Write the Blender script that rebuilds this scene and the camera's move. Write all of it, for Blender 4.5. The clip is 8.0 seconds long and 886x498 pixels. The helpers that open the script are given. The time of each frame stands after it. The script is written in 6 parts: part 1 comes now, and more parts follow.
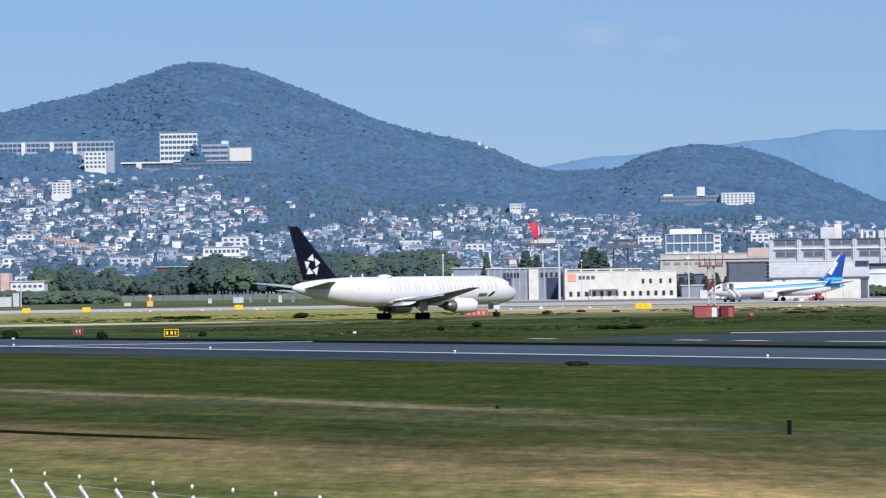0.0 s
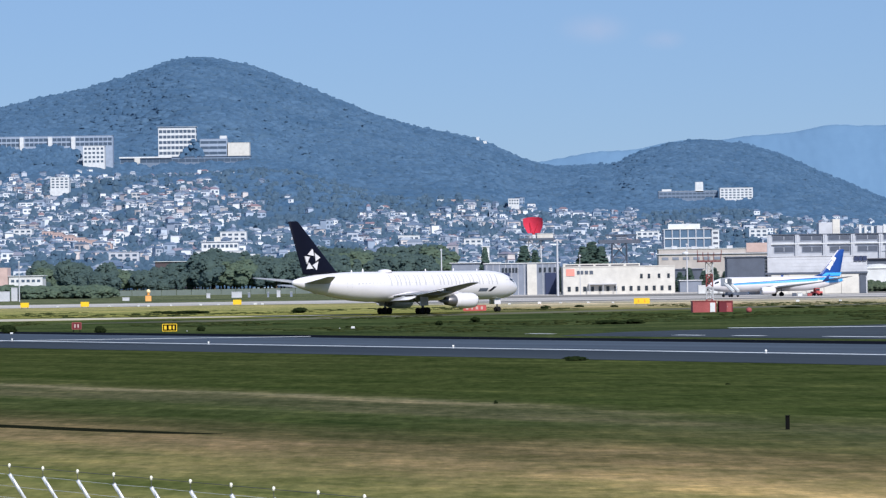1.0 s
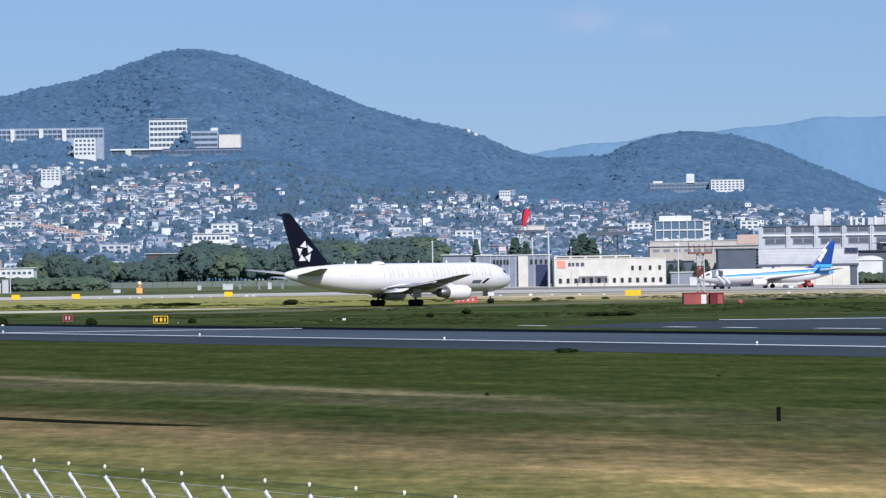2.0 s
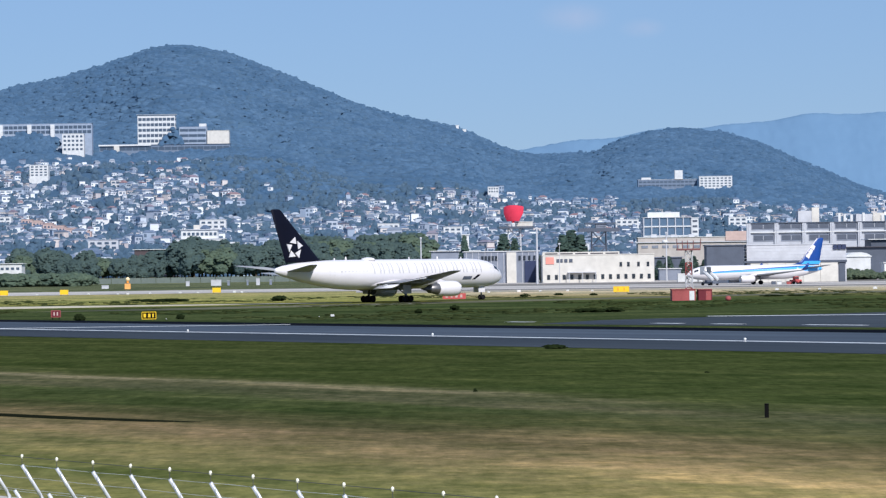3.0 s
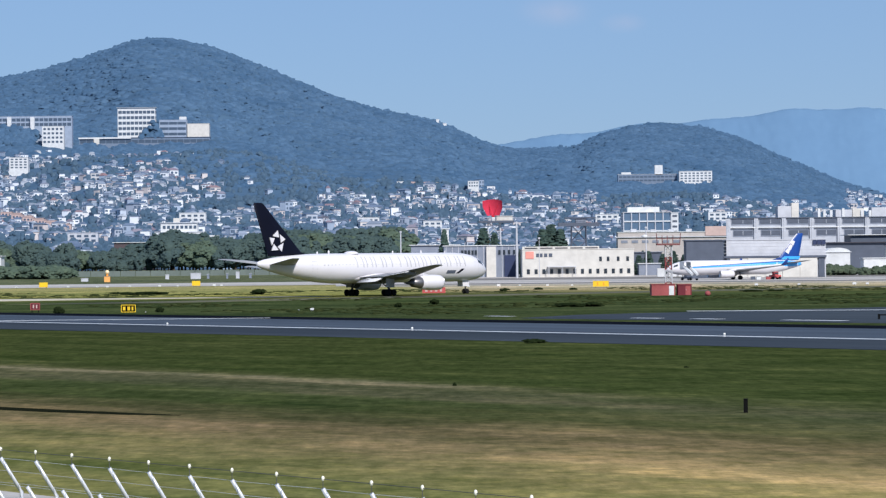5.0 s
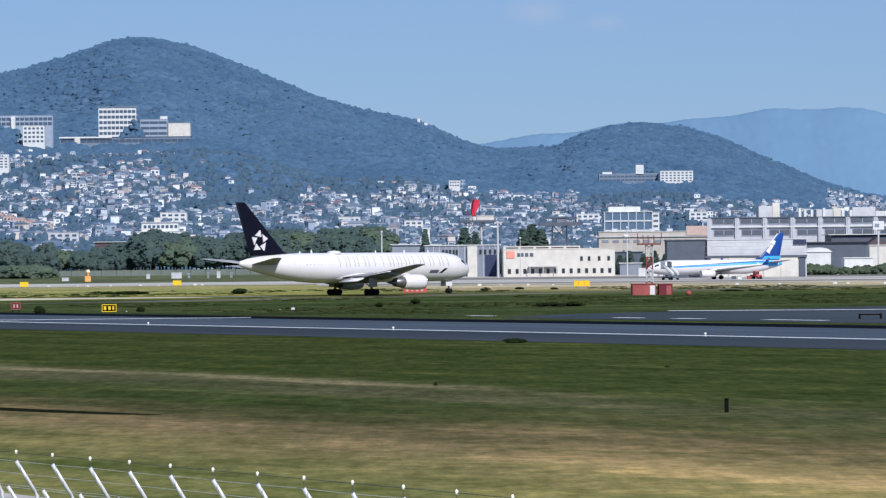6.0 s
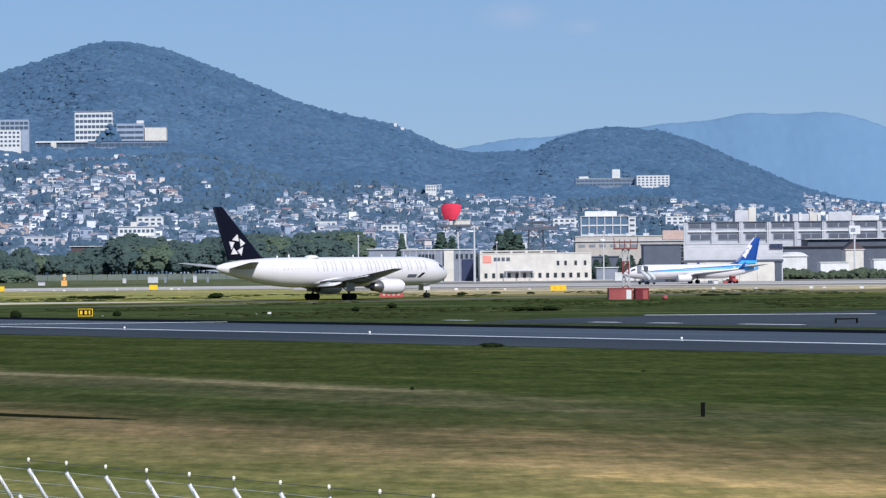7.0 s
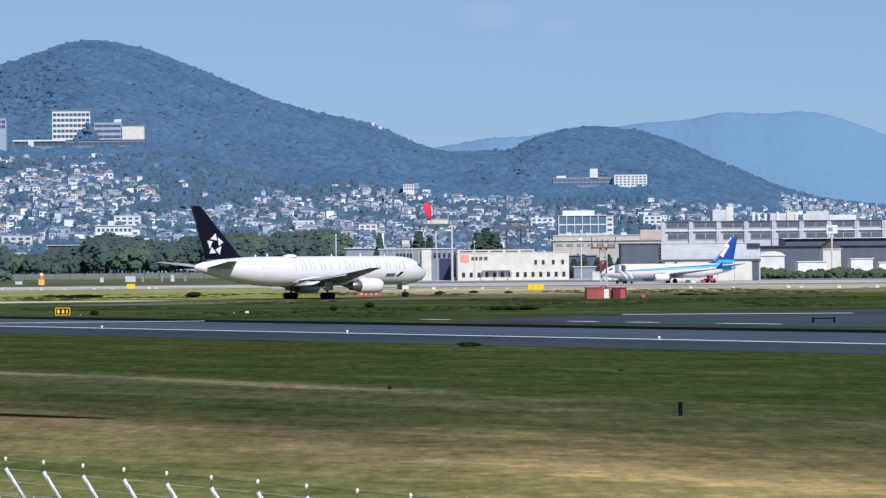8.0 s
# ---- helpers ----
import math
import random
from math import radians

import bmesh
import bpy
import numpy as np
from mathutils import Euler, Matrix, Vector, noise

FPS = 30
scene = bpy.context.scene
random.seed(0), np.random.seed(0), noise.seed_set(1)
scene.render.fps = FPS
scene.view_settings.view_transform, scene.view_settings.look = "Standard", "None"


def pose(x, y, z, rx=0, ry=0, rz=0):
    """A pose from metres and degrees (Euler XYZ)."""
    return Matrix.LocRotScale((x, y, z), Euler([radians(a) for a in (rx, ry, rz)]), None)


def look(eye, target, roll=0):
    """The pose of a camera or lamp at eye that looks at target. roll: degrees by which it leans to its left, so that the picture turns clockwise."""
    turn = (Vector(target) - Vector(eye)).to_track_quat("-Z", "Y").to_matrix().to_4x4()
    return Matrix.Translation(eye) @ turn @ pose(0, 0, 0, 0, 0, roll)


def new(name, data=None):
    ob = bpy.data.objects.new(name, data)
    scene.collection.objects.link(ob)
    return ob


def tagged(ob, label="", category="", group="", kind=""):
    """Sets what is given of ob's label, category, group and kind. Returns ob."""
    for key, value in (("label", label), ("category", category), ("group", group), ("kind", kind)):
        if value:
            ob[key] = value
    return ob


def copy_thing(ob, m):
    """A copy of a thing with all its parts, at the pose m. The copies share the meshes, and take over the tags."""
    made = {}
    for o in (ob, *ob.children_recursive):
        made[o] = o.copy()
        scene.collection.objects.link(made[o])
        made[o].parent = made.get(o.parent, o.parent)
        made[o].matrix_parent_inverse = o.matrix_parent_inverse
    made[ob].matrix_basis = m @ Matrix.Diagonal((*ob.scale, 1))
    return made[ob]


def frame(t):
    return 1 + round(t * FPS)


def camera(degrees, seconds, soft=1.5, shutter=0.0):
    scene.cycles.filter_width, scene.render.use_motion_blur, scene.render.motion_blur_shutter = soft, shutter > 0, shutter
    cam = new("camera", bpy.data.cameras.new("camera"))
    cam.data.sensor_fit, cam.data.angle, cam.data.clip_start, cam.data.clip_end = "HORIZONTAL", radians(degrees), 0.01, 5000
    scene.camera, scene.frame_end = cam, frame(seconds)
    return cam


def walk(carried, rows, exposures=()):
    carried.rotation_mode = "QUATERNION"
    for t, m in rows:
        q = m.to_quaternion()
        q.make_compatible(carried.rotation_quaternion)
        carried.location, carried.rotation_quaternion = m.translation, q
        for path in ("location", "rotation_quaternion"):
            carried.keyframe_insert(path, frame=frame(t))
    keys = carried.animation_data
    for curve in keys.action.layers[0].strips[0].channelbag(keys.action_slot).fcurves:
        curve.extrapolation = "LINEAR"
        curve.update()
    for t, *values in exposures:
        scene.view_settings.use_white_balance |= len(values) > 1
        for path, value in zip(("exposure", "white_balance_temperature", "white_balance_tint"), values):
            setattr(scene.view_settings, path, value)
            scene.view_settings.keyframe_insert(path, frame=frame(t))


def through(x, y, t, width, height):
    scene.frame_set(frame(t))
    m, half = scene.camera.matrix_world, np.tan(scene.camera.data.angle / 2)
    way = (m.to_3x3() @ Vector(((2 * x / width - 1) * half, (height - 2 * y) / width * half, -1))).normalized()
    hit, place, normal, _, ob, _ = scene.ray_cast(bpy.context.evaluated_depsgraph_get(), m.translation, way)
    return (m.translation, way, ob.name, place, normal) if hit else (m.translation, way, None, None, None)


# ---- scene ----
EYE = 5.9
cam = camera(16.22, 8.0, soft=1.3)
walk(cam, [
    (0.0, pose(0, 0, EYE, 90.6563, 0.8709, 0.0000)),
    (0.5, pose(0, 0, EYE, 90.5900, 0.8750, -0.0003)),
    (1.0, pose(0, 0, EYE, 90.5623, 0.8350, -0.0304)),
    (1.5, pose(0, 0, EYE, 90.4836, 0.8520, -0.0978)),
    (3.0, pose(0, 0, EYE, 90.3380, 0.8000, -0.4080)),
    (3.5, pose(0, 0, EYE, 90.3238, 0.7610, -0.5040)),
    (4.0, pose(0, 0, EYE, 90.2980, 0.6660, -0.5830)),
    (4.5, pose(0, 0, EYE, 90.2460, 0.6200, -0.6637)),
    (6.0, pose(0, 0, EYE, 90.2130, 0.5800, -1.1305)),
    (6.5, pose(0, 0, EYE, 90.2580, 0.5880, -1.3440)),
    (7.0, pose(0, 0, EYE, 90.2900, 0.5770, -1.5629)),
    (7.5, pose(0, 0, EYE, 90.2950, 0.5500, -1.7840)),
    (8.0, pose(0, 0, EYE, 90.2710, 0.5450, -1.9745)),
], exposures=((0.0, 0.03), (1.5, 0.02), (3.5, 0.0), (4.5, -0.04), (6.0, -0.07), (6.5, -0.08), (8.0, -0.03)))

# ---- light: clear summer day, sun behind the camera's right shoulder ----
SUN = Vector((0.30, -0.72, 0.62)).normalized()
sun = new("sun", bpy.data.lights.new("sun", "SUN"))
sun.data.energy, sun.data.angle, sun.data.color = 4.8, radians(0.55), (1.0, 0.97, 0.94)
sun.matrix_world = look(SUN * 50, (0, 0, 0))
world = bpy.data.worlds.new("summer_sky")
scene.world = world
world.use_nodes = True
wn, wl = world.node_tree.nodes, world.node_tree.links
sky = wn.new("ShaderNodeTexSky")
sky.sky_type, sky.sun_disc = "NISHITA", False
sky.sun_elevation, sky.sun_rotation = math.asin(SUN.z), math.atan2(SUN.x, SUN.y)
sky.air_density, sky.dust_density, sky.ozone_density = 1.0, 0.0, 5.0
tint = wn.new("ShaderNodeMix")
tint.data_type, tint.blend_type = "RGBA", "MULTIPLY"
tint.inputs[0].default_value = 1.0
tint.inputs[7].default_value = (0.545, 0.640, 0.865, 1)
wl.new(sky.outputs[0], tint.inputs[6])
haze = wn.new("ShaderNodeMix")
haze.data_type = "RGBA"
haze.inputs[0].default_value = 0.55
haze.inputs[7].default_value = (3.00, 4.72, 7.45, 1)
wl.new(tint.outputs[2], haze.inputs[6])
# two faint streaks of thin cloud, low over the hills
way = wn.new("ShaderNodeTexCoord")
puff = wn.new("ShaderNodeTexNoise")
puff.inputs["Scale"].default_value, puff.inputs["Detail"].default_value = 90.0, 4.0
wl.new(way.outputs["Generated"], puff.inputs["Vector"])
veil = None
for spot, wide in (((0.0502, 0.9956, 0.0797), 0.0145), ((0.072, 0.9945, 0.0757), 0.009), ((0.2, 0.96, 0.17), 0.03), ((-0.22, 0.95, 0.2), 0.04)):
    gap = wn.new("ShaderNodeVectorMath")
    gap.operation = "SUBTRACT"
    gap.inputs[1].default_value = spot
    wl.new(way.outputs["Generated"], gap.inputs[0])
    squash = wn.new("ShaderNodeVectorMath")
    squash.operation = "MULTIPLY"
    squash.inputs[1].default_value = (1 / wide, 1 / wide, 2.2 / wide)
    wl.new(gap.outputs[0], squash.inputs[0])
    size = wn.new("ShaderNodeVectorMath")
    size.operation = "LENGTH"
    wl.new(squash.outputs[0], size.inputs[0])
    near = wn.new("ShaderNodeMapRange")
    near.interpolation_type = "SMOOTHSTEP"
    near.inputs[1].default_value, near.inputs[2].default_value, near.inputs[3].default_value, near.inputs[4].default_value = 0.0, 1.0, 0.55, 0.0
    wl.new(size.outputs["Value"], near.inputs[0])
    if veil is None:
        veil = near.outputs[0]
    else:
        more = wn.new("ShaderNodeMath")
        more.operation = "MAXIMUM"
        wl.new(veil, more.inputs[0])
        wl.new(near.outputs[0], more.inputs[1])
        veil = more.outputs[0]
thin = wn.new("ShaderNodeMath")
thin.operation = "MULTIPLY"
wl.new(veil, thin.inputs[0])
wl.new(puff.outputs[0], thin.inputs[1])
cloud = wn.new("ShaderNodeMix")
cloud.data_type = "RGBA"
cloud.inputs[7].default_value = (5.2, 5.6, 7.4, 1)
wl.new(thin.outputs[0], cloud.inputs[0])
wl.new(haze.outputs[2], cloud.inputs[6])
wl.new(cloud.outputs[2], wn["Background"].inputs[0])
wn["Background"].inputs[1].default_value = 0.10


# ---- materials ----
class Nodes:
    """A principled material with a few shorthands for its nodes."""

    def __init__(self, name, rough=0.8, metal=0.0):
        self.m = bpy.data.materials.new(name)
        self.m.use_nodes = True
        self.t = self.m.node_tree
        self.b = self.t.nodes["Principled BSDF"]
        self.b.inputs["Roughness"].default_value = rough
        self.b.inputs["Metallic"].default_value = metal
        self.b.inputs["Specular IOR Level"].default_value = 0.5 if rough < 0.6 else 0.1

    def node(self, kind, operation="", blend_type=""):
        n = self.t.nodes.new(kind)
        if operation:
            n.operation = operation
        if blend_type:
            n.data_type, n.blend_type = "RGBA", blend_type
        return n

    def link(self, a, b):
        self.t.links.new(a, b)

    def coords(self, scale=(1, 1, 1), turn=0.0, world_space=True):
        if world_space:
            src = self.node("ShaderNodeNewGeometry").outputs["Position"]
        else:
            src = self.node("ShaderNodeTexCoord").outputs["Object"]
        mp = self.node("ShaderNodeMapping")
        mp.vector_type = "TEXTURE"
        mp.inputs["Rotation"].default_value = (0, 0, turn)
        mp.inputs["Scale"].default_value = [1 / s for s in scale]
        self.link(src, mp.inputs[0])
        return mp.outputs[0]

    def noise(self, vec, scale, detail=4.0, rough=0.6):
        n = self.node("ShaderNodeTexNoise")
        n.inputs["Scale"].default_value, n.inputs["Detail"].default_value, n.inputs["Roughness"].default_value = scale, detail, rough
        self.link(vec, n.inputs["Vector"])
        return n.outputs[0]

    def ramp(self, fac, stops, smooth=False):
        n = self.node("ShaderNodeValToRGB")
        r = n.color_ramp
        r.interpolation = "EASE" if smooth else "LINEAR"
        while len(r.elements) < len(stops):
            r.elements.new(0.5)
        for e, (p, c) in zip(r.elements, stops):
            e.position, e.color = p, (*c, 1)
        self.link(fac, n.inputs[0])
        return n.outputs[0]

    def mix(self, fac, a, b, how="MIX"):
        n = self.node("ShaderNodeMix", blend_type=how)
        for s, v in ((n.inputs[0], fac), (n.inputs[6], a), (n.inputs[7], b)):
            if isinstance(v, (int, float)):
                s.default_value = v
            elif isinstance(v, tuple):
                s.default_value = (*v, 1)
            else:
                self.link(v, s)
        return n.outputs[2]

    def math(self, how, a, b=0.0, c=0.0):
        n = self.node("ShaderNodeMath", operation=how)
        for s, v in zip(n.inputs, (a, b, c)):
            if isinstance(v, (int, float)):
                s.default_value = v
            else:
                self.link(v, s)
        return n.outputs[0]

    def bump(self, height, distance, strength=0.5):
        n = self.node("ShaderNodeBump")
        n.inputs["Distance"].default_value, n.inputs["Strength"].default_value = distance, strength
        self.link(height, n.inputs["Height"])
        self.link(n.outputs[0], self.b.inputs["Normal"])

    def colour(self, socket):
        self.link(socket, self.b.inputs["Base Color"])
        return self.m


def plain(name, rgb, rough=0.7, metal=0.0, vary=0.12, size=1.0):
    """Paint, metal or render with faint blotches at two sizes."""
    k = Nodes(name, rough, metal)
    v = k.coords(world_space=False)
    both = k.math("ADD", k.math("MULTIPLY", k.noise(v, 0.35 / size, 3), 0.6), k.math("MULTIPLY", k.noise(v, 4.0 / size, 3), 0.4))
    lo, hi = tuple(c * (1 - vary) for c in rgb), tuple(min(1, c * (1 + vary)) for c in rgb)
    col = k.ramp(both, ((0.35, lo), (0.65, hi)))
    return k.colour(col)


def varied(name, stops, rough=0.8, island=False):
    """One of several paints, some toned for haze and shade, for each copy of a thing, or each joined piece."""
    k = Nodes(name, rough)
    src = k.node("ShaderNodeNewGeometry").outputs["Random Per Island"] if island else k.node("ShaderNodeObjectInfo").outputs["Random"]
    col = k.ramp(src, stops)
    n = k.noise(k.coords(), 0.25, 3)
    return k.colour(k.mix(0.25, col, k.ramp(n, ((0.3, (0.25, 0.27, 0.30)), (0.7, (0.8, 0.8, 0.8)))), "MULTIPLY"))


FIELD_TURN = math.atan2(-0.812, 0.584)          # the way of the runway and of the mown strips
ACROSS = Vector((0.812, 0.584, 0.0))


def grass_material():
    k = Nodes("airfield_grass", 0.95)
    pos = k.node("ShaderNodeNewGeometry").outputs["Position"]
    dot = k.node("ShaderNodeVectorMath", operation="DOT_PRODUCT")
    dot.inputs[1].default_value = ACROSS
    k.link(pos, dot.inputs[0])
    along = k.coords((0.42, 1.0, 1.0), FIELD_TURN)
    broad = k.noise(along, 0.10, 3, 0.55)
    fine = k.noise(along, 0.9, 5, 0.65)
    tufts = k.noise(k.coords((0.6, 1, 1), FIELD_TURN), 3.5, 4, 0.7)
    s = k.math("ADD", dot.outputs["Value"], k.math("MULTIPLY", k.math("SUBTRACT", broad, 0.5), 7.0))
    s = k.math("ADD", s, k.math("MULTIPLY", k.math("SUBTRACT", fine, 0.5), 6.0))
    at = k.math("DIVIDE", s, 160.0)
    lush = ((0.29, (0.150, 0.156, 0.056)), (0.335, (0.170, 0.152, 0.066)), (0.365, (0.175, 0.140, 0.072)), (0.395, (0.135, 0.112, 0.057)),
            (0.418, (0.070, 0.070, 0.032)), (0.445, (0.044, 0.060, 0.021)), (0.485, (0.050, 0.066, 0.025)), (0.505, (0.084, 0.086, 0.046)),
            (0.530, (0.078, 0.082, 0.042)), (0.545, (0.160, 0.150, 0.086)), (0.560, (0.066, 0.076, 0.030)), (0.590, (0.042, 0.058, 0.018)), (0.84, (0.046, 0.060, 0.020)))
    dried = ((0.29, (0.215, 0.208, 0.072)), (0.335, (0.300, 0.252, 0.100)), (0.365, (0.305, 0.238, 0.106)), (0.395, (0.190, 0.150, 0.074)),
             (0.42, (0.125, 0.108, 0.052)), (0.455, (0.082, 0.086, 0.036)), (0.485, (0.070, 0.080, 0.036)), (0.51, (0.095, 0.095, 0.050)),
             (0.530, (0.062, 0.074, 0.030)), (0.560, (0.045, 0.062, 0.020)), (0.84, (0.046, 0.062, 0.020)))
    sep = k.node("ShaderNodeSeparateXYZ")
    k.link(pos, sep.inputs[0])
    depth = k.math("ADD", sep.outputs["Y"], k.math("MULTIPLY", k.math("SUBTRACT", k.noise(k.coords((0.12, 0.5, 1)), 0.35, 3), 0.5), 90.0))
    beyond = k.ramp(k.math("DIVIDE", depth, 1000.0), (
        (0.36, (0.044, 0.062, 0.026)), (0.50, (0.052, 0.074, 0.028)), (0.535, (0.140, 0.145, 0.042)),
        (0.60, (0.225, 0.235, 0.078)), (0.78, (0.290, 0.275, 0.125)), (0.93, (0.095, 0.115, 0.066))))
    worn = k.ramp(k.math("DIVIDE", depth, 1000.0), (
        (0.36, (0.044, 0.062, 0.026)), (0.52, (0.052, 0.074, 0.028)), (0.565, (0.110, 0.120, 0.046)),
        (0.62, (0.300, 0.260, 0.140)), (0.70, (0.480, 0.420, 0.290)), (0.80, (0.460, 0.410, 0.300)), (0.95, (0.095, 0.115, 0.066))))
    far = k.math("GREATER_THAN", dot.outputs["Value"], 175.0)
    dry = k.node("ShaderNodeMapRange")
    dry.interpolation_type = "SMOOTHSTEP"
    dry.inputs[1].default_value, dry.inputs[2].default_value = -3.0, 13.0
    k.link(k.math("ADD", sep.outputs["X"], k.math("MULTIPLY", k.math("SUBTRACT", k.noise(k.coords((0.5, 1, 1), FIELD_TURN), 0.07, 4), 0.5), 30.0)), dry.inputs[0])
    strips = k.mix(dry.outputs[0], k.ramp(at, lush), k.ramp(at, dried))
    beyond = k.mix(dry.outputs[0], beyond, worn)
    coarse = k.noise(k.coords((0.35, 1, 1)), 0.055, 5, 0.65)
    beyond = k.mix(1.0, beyond, k.ramp(coarse, ((0.32, (0.50, 0.60, 0.60)), (0.5, (1, 1, 1)), (0.70, (1.6, 1.45, 1.35)))), "MULTIPLY")
    col = k.mix(far, strips, beyond)
    blots = k.noise(k.coords((0.8, 1, 1), FIELD_TURN), 0.20, 7, 0.68)
    col = k.mix(1.0, col, k.ramp(blots, ((0.30, (0.62, 0.70, 0.58)), (0.5, (1, 1, 1)), (0.72, (1.55, 1.42, 1.35)))), "MULTIPLY")
    mids = k.noise(k.coords(), 0.9, 5, 0.65)
    col = k.mix(0.8, col, k.ramp(mids, ((0.3, (0.62, 0.68, 0.55)), (0.5, (1, 1, 1)), (0.72, (1.5, 1.4, 1.25)))), "MULTIPLY")
    grain = k.ramp(tufts, ((0.25, (0.6, 0.62, 0.55)), (0.5, (1, 1, 1)), (0.78, (1.4, 1.35, 1.2))))
    col = k.mix(0.6, col, grain, "MULTIPLY")
    streaks = k.noise(k.coords((0.22, 1, 1), FIELD_TURN), 0.20, 5, 0.66)
    col = k.mix(1.0, col, k.ramp(streaks, ((0.30, (0.60, 0.70, 0.66)), (0.45, (0.94, 0.97, 0.96)), (0.56, (1.04, 1.02, 1.05)), (0.72, (1.55, 1.44, 1.55)))), "MULTIPLY")
    wisps = k.noise(k.coords((1.0, 0.16, 1)), 1.5, 6, 0.7)
    col = k.mix(0.8, col, k.ramp(wisps, ((0.30, (0.64, 0.70, 0.62)), (0.5, (1, 1, 1)), (0.70, (1.42, 1.36, 1.36)))), "MULTIPLY")
    col = k.mix(1.0, col, (1.01, 0.97, 1.00), "MULTIPLY")
    k.bump(tufts, 0.15, 0.6)
    k.b.inputs["Specular IOR Level"].default_value = 0.0
    return k.colour(col)


def asphalt_material(name, base, lift, turn=FIELD_TURN, stretch=0.12):
    k = Nodes(name, 0.85)
    along = k.coords((stretch, 1, 1), turn)
    wear = k.noise(along, 0.25, 4, 0.6)
    grain = k.noise(k.coords(), 2.0, 4, 0.7)
    col = k.ramp(wear, ((0.3, base), (0.7, lift)))
    broad = k.noise(k.coords((stretch, 1, 1), turn), 0.03, 4, 0.65)
    col = k.mix(1.0, col, k.ramp(broad, ((0.34, (0.62, 0.64, 0.68)), (0.5, (1, 1, 1)), (0.66, (1.3, 1.28, 1.26)))), "MULTIPLY")
    col = k.mix(0.4, col, k.ramp(grain, ((0.3, (0.75, 0.75, 0.75)), (0.7, (1.2, 1.2, 1.2)))), "MULTIPLY")
    k.bump(grain, 0.01, 0.3)
    return k.colour(col)


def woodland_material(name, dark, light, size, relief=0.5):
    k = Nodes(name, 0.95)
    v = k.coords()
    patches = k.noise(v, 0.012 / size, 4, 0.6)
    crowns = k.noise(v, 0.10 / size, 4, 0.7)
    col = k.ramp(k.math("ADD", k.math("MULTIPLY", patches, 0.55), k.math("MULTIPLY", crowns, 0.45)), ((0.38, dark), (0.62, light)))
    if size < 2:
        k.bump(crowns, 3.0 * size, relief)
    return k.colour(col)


def leaf_material(name, dark, light, through=0.45, size=1.0, patches=0.0):
    """Leaves that let part of the light through; patches mixes in broad drifts of tone."""
    k = Nodes(name, 0.9)
    k.b.inputs["Specular IOR Level"].default_value = 0.0
    tone = k.node("ShaderNodeNewGeometry").outputs["Random Per Island"]
    if patches:
        tone = k.math("ADD", k.math("MULTIPLY", tone, 0.55), k.math("MULTIPLY", k.math("SUBTRACT", k.noise(k.coords(), 1 / patches, 4, 0.6), 0.34), 1.45))
    col = k.ramp(tone, ((0.0, dark), (1.0, light)))
    col = k.mix(0.45, col, k.ramp(k.noise(k.coords(), 1.2 / size, 3), ((0.3, (0.6, 0.6, 0.6)), (0.7, (1.3, 1.3, 1.3)))), "MULTIPLY")
    k.colour(col)
    glow = k.node("ShaderNodeBsdfTranslucent")
    k.link(col, glow.inputs[0])
    both = k.node("ShaderNodeMixShader")
    both.inputs[0].default_value = through
    k.link(k.b.outputs[0], both.inputs[1])
    k.link(glow.outputs[0], both.inputs[2])
    k.link(both.outputs[0], k.t.nodes["Material Output"].inputs[0])
    return k.m


M_GRASS = grass_material()
M_RUNWAY = asphalt_material("runway_asphalt", (0.045, 0.058, 0.080), (0.064, 0.082, 0.108))
M_SHOULDER = asphalt_material("shoulder_asphalt", (0.033, 0.041, 0.052), (0.046, 0.056, 0.068))
# Near-black that stands for the shadow in the drain beside the runway.
M_DARK = asphalt_material("drain_shadow_black", (0.004, 0.006, 0.010), (0.010, 0.012, 0.018))
M_DARK.node_tree.nodes["Principled BSDF"].inputs["Specular IOR Level"].default_value = 0.0
M_APRON = asphalt_material("apron_concrete", (0.33, 0.31, 0.285), (0.56, 0.52, 0.49), 0.0, 0.04)
M_PATH = asphalt_material("pale_concrete", (0.40, 0.36, 0.28), (0.54, 0.49, 0.39))
M_LINE = plain("road_paint_white", (0.62, 0.64, 0.66), 0.7)
# Blue haze of the distance is mixed into these hill and mountain colours.
M_WOOD = woodland_material("hazed_woodland", (0.054, 0.108, 0.180), (0.078, 0.140, 0.215), 1.0, 0.15)
M_FAR = woodland_material("hazed_mountain_woods", (0.126, 0.224, 0.350), (0.137, 0.240, 0.368), 3.0)
M_CLUMP = leaf_material("hazed_hill_leaves", (0.060, 0.124, 0.218), (0.106, 0.188, 0.298), 0.25, 9.0, 75.0)
# Ground of the town, bluish because its colour includes haze.
M_TOWN = woodland_material("hazed_town_ground", (0.070, 0.115, 0.185), (0.110, 0.155, 0.225), 0.5)
# Paler, bluer leaf tone that includes the haze before the trees.
M_LEAF = leaf_material("hazed_tree_leaves", (0.084, 0.132, 0.140), (0.126, 0.182, 0.164), 0.45, 2.0, 22.0)
M_BUSH = leaf_material("dark_bush_leaves", (0.018, 0.030, 0.012), (0.032, 0.046, 0.018))
M_LEAF2 = leaf_material("shrub_leaves", (0.104, 0.154, 0.124), (0.152, 0.206, 0.146), 0.4, 2.0, 14.0)
M_HEDGE = leaf_material("pale_hedge_leaves", (0.085, 0.122, 0.090), (0.135, 0.172, 0.115), 0.4)
# Dark wall tone with the shade on the wall put into its colour.
M_DIMWALL = plain("shaded_blue_grey_wall", (0.17, 0.22, 0.30), 0.8)
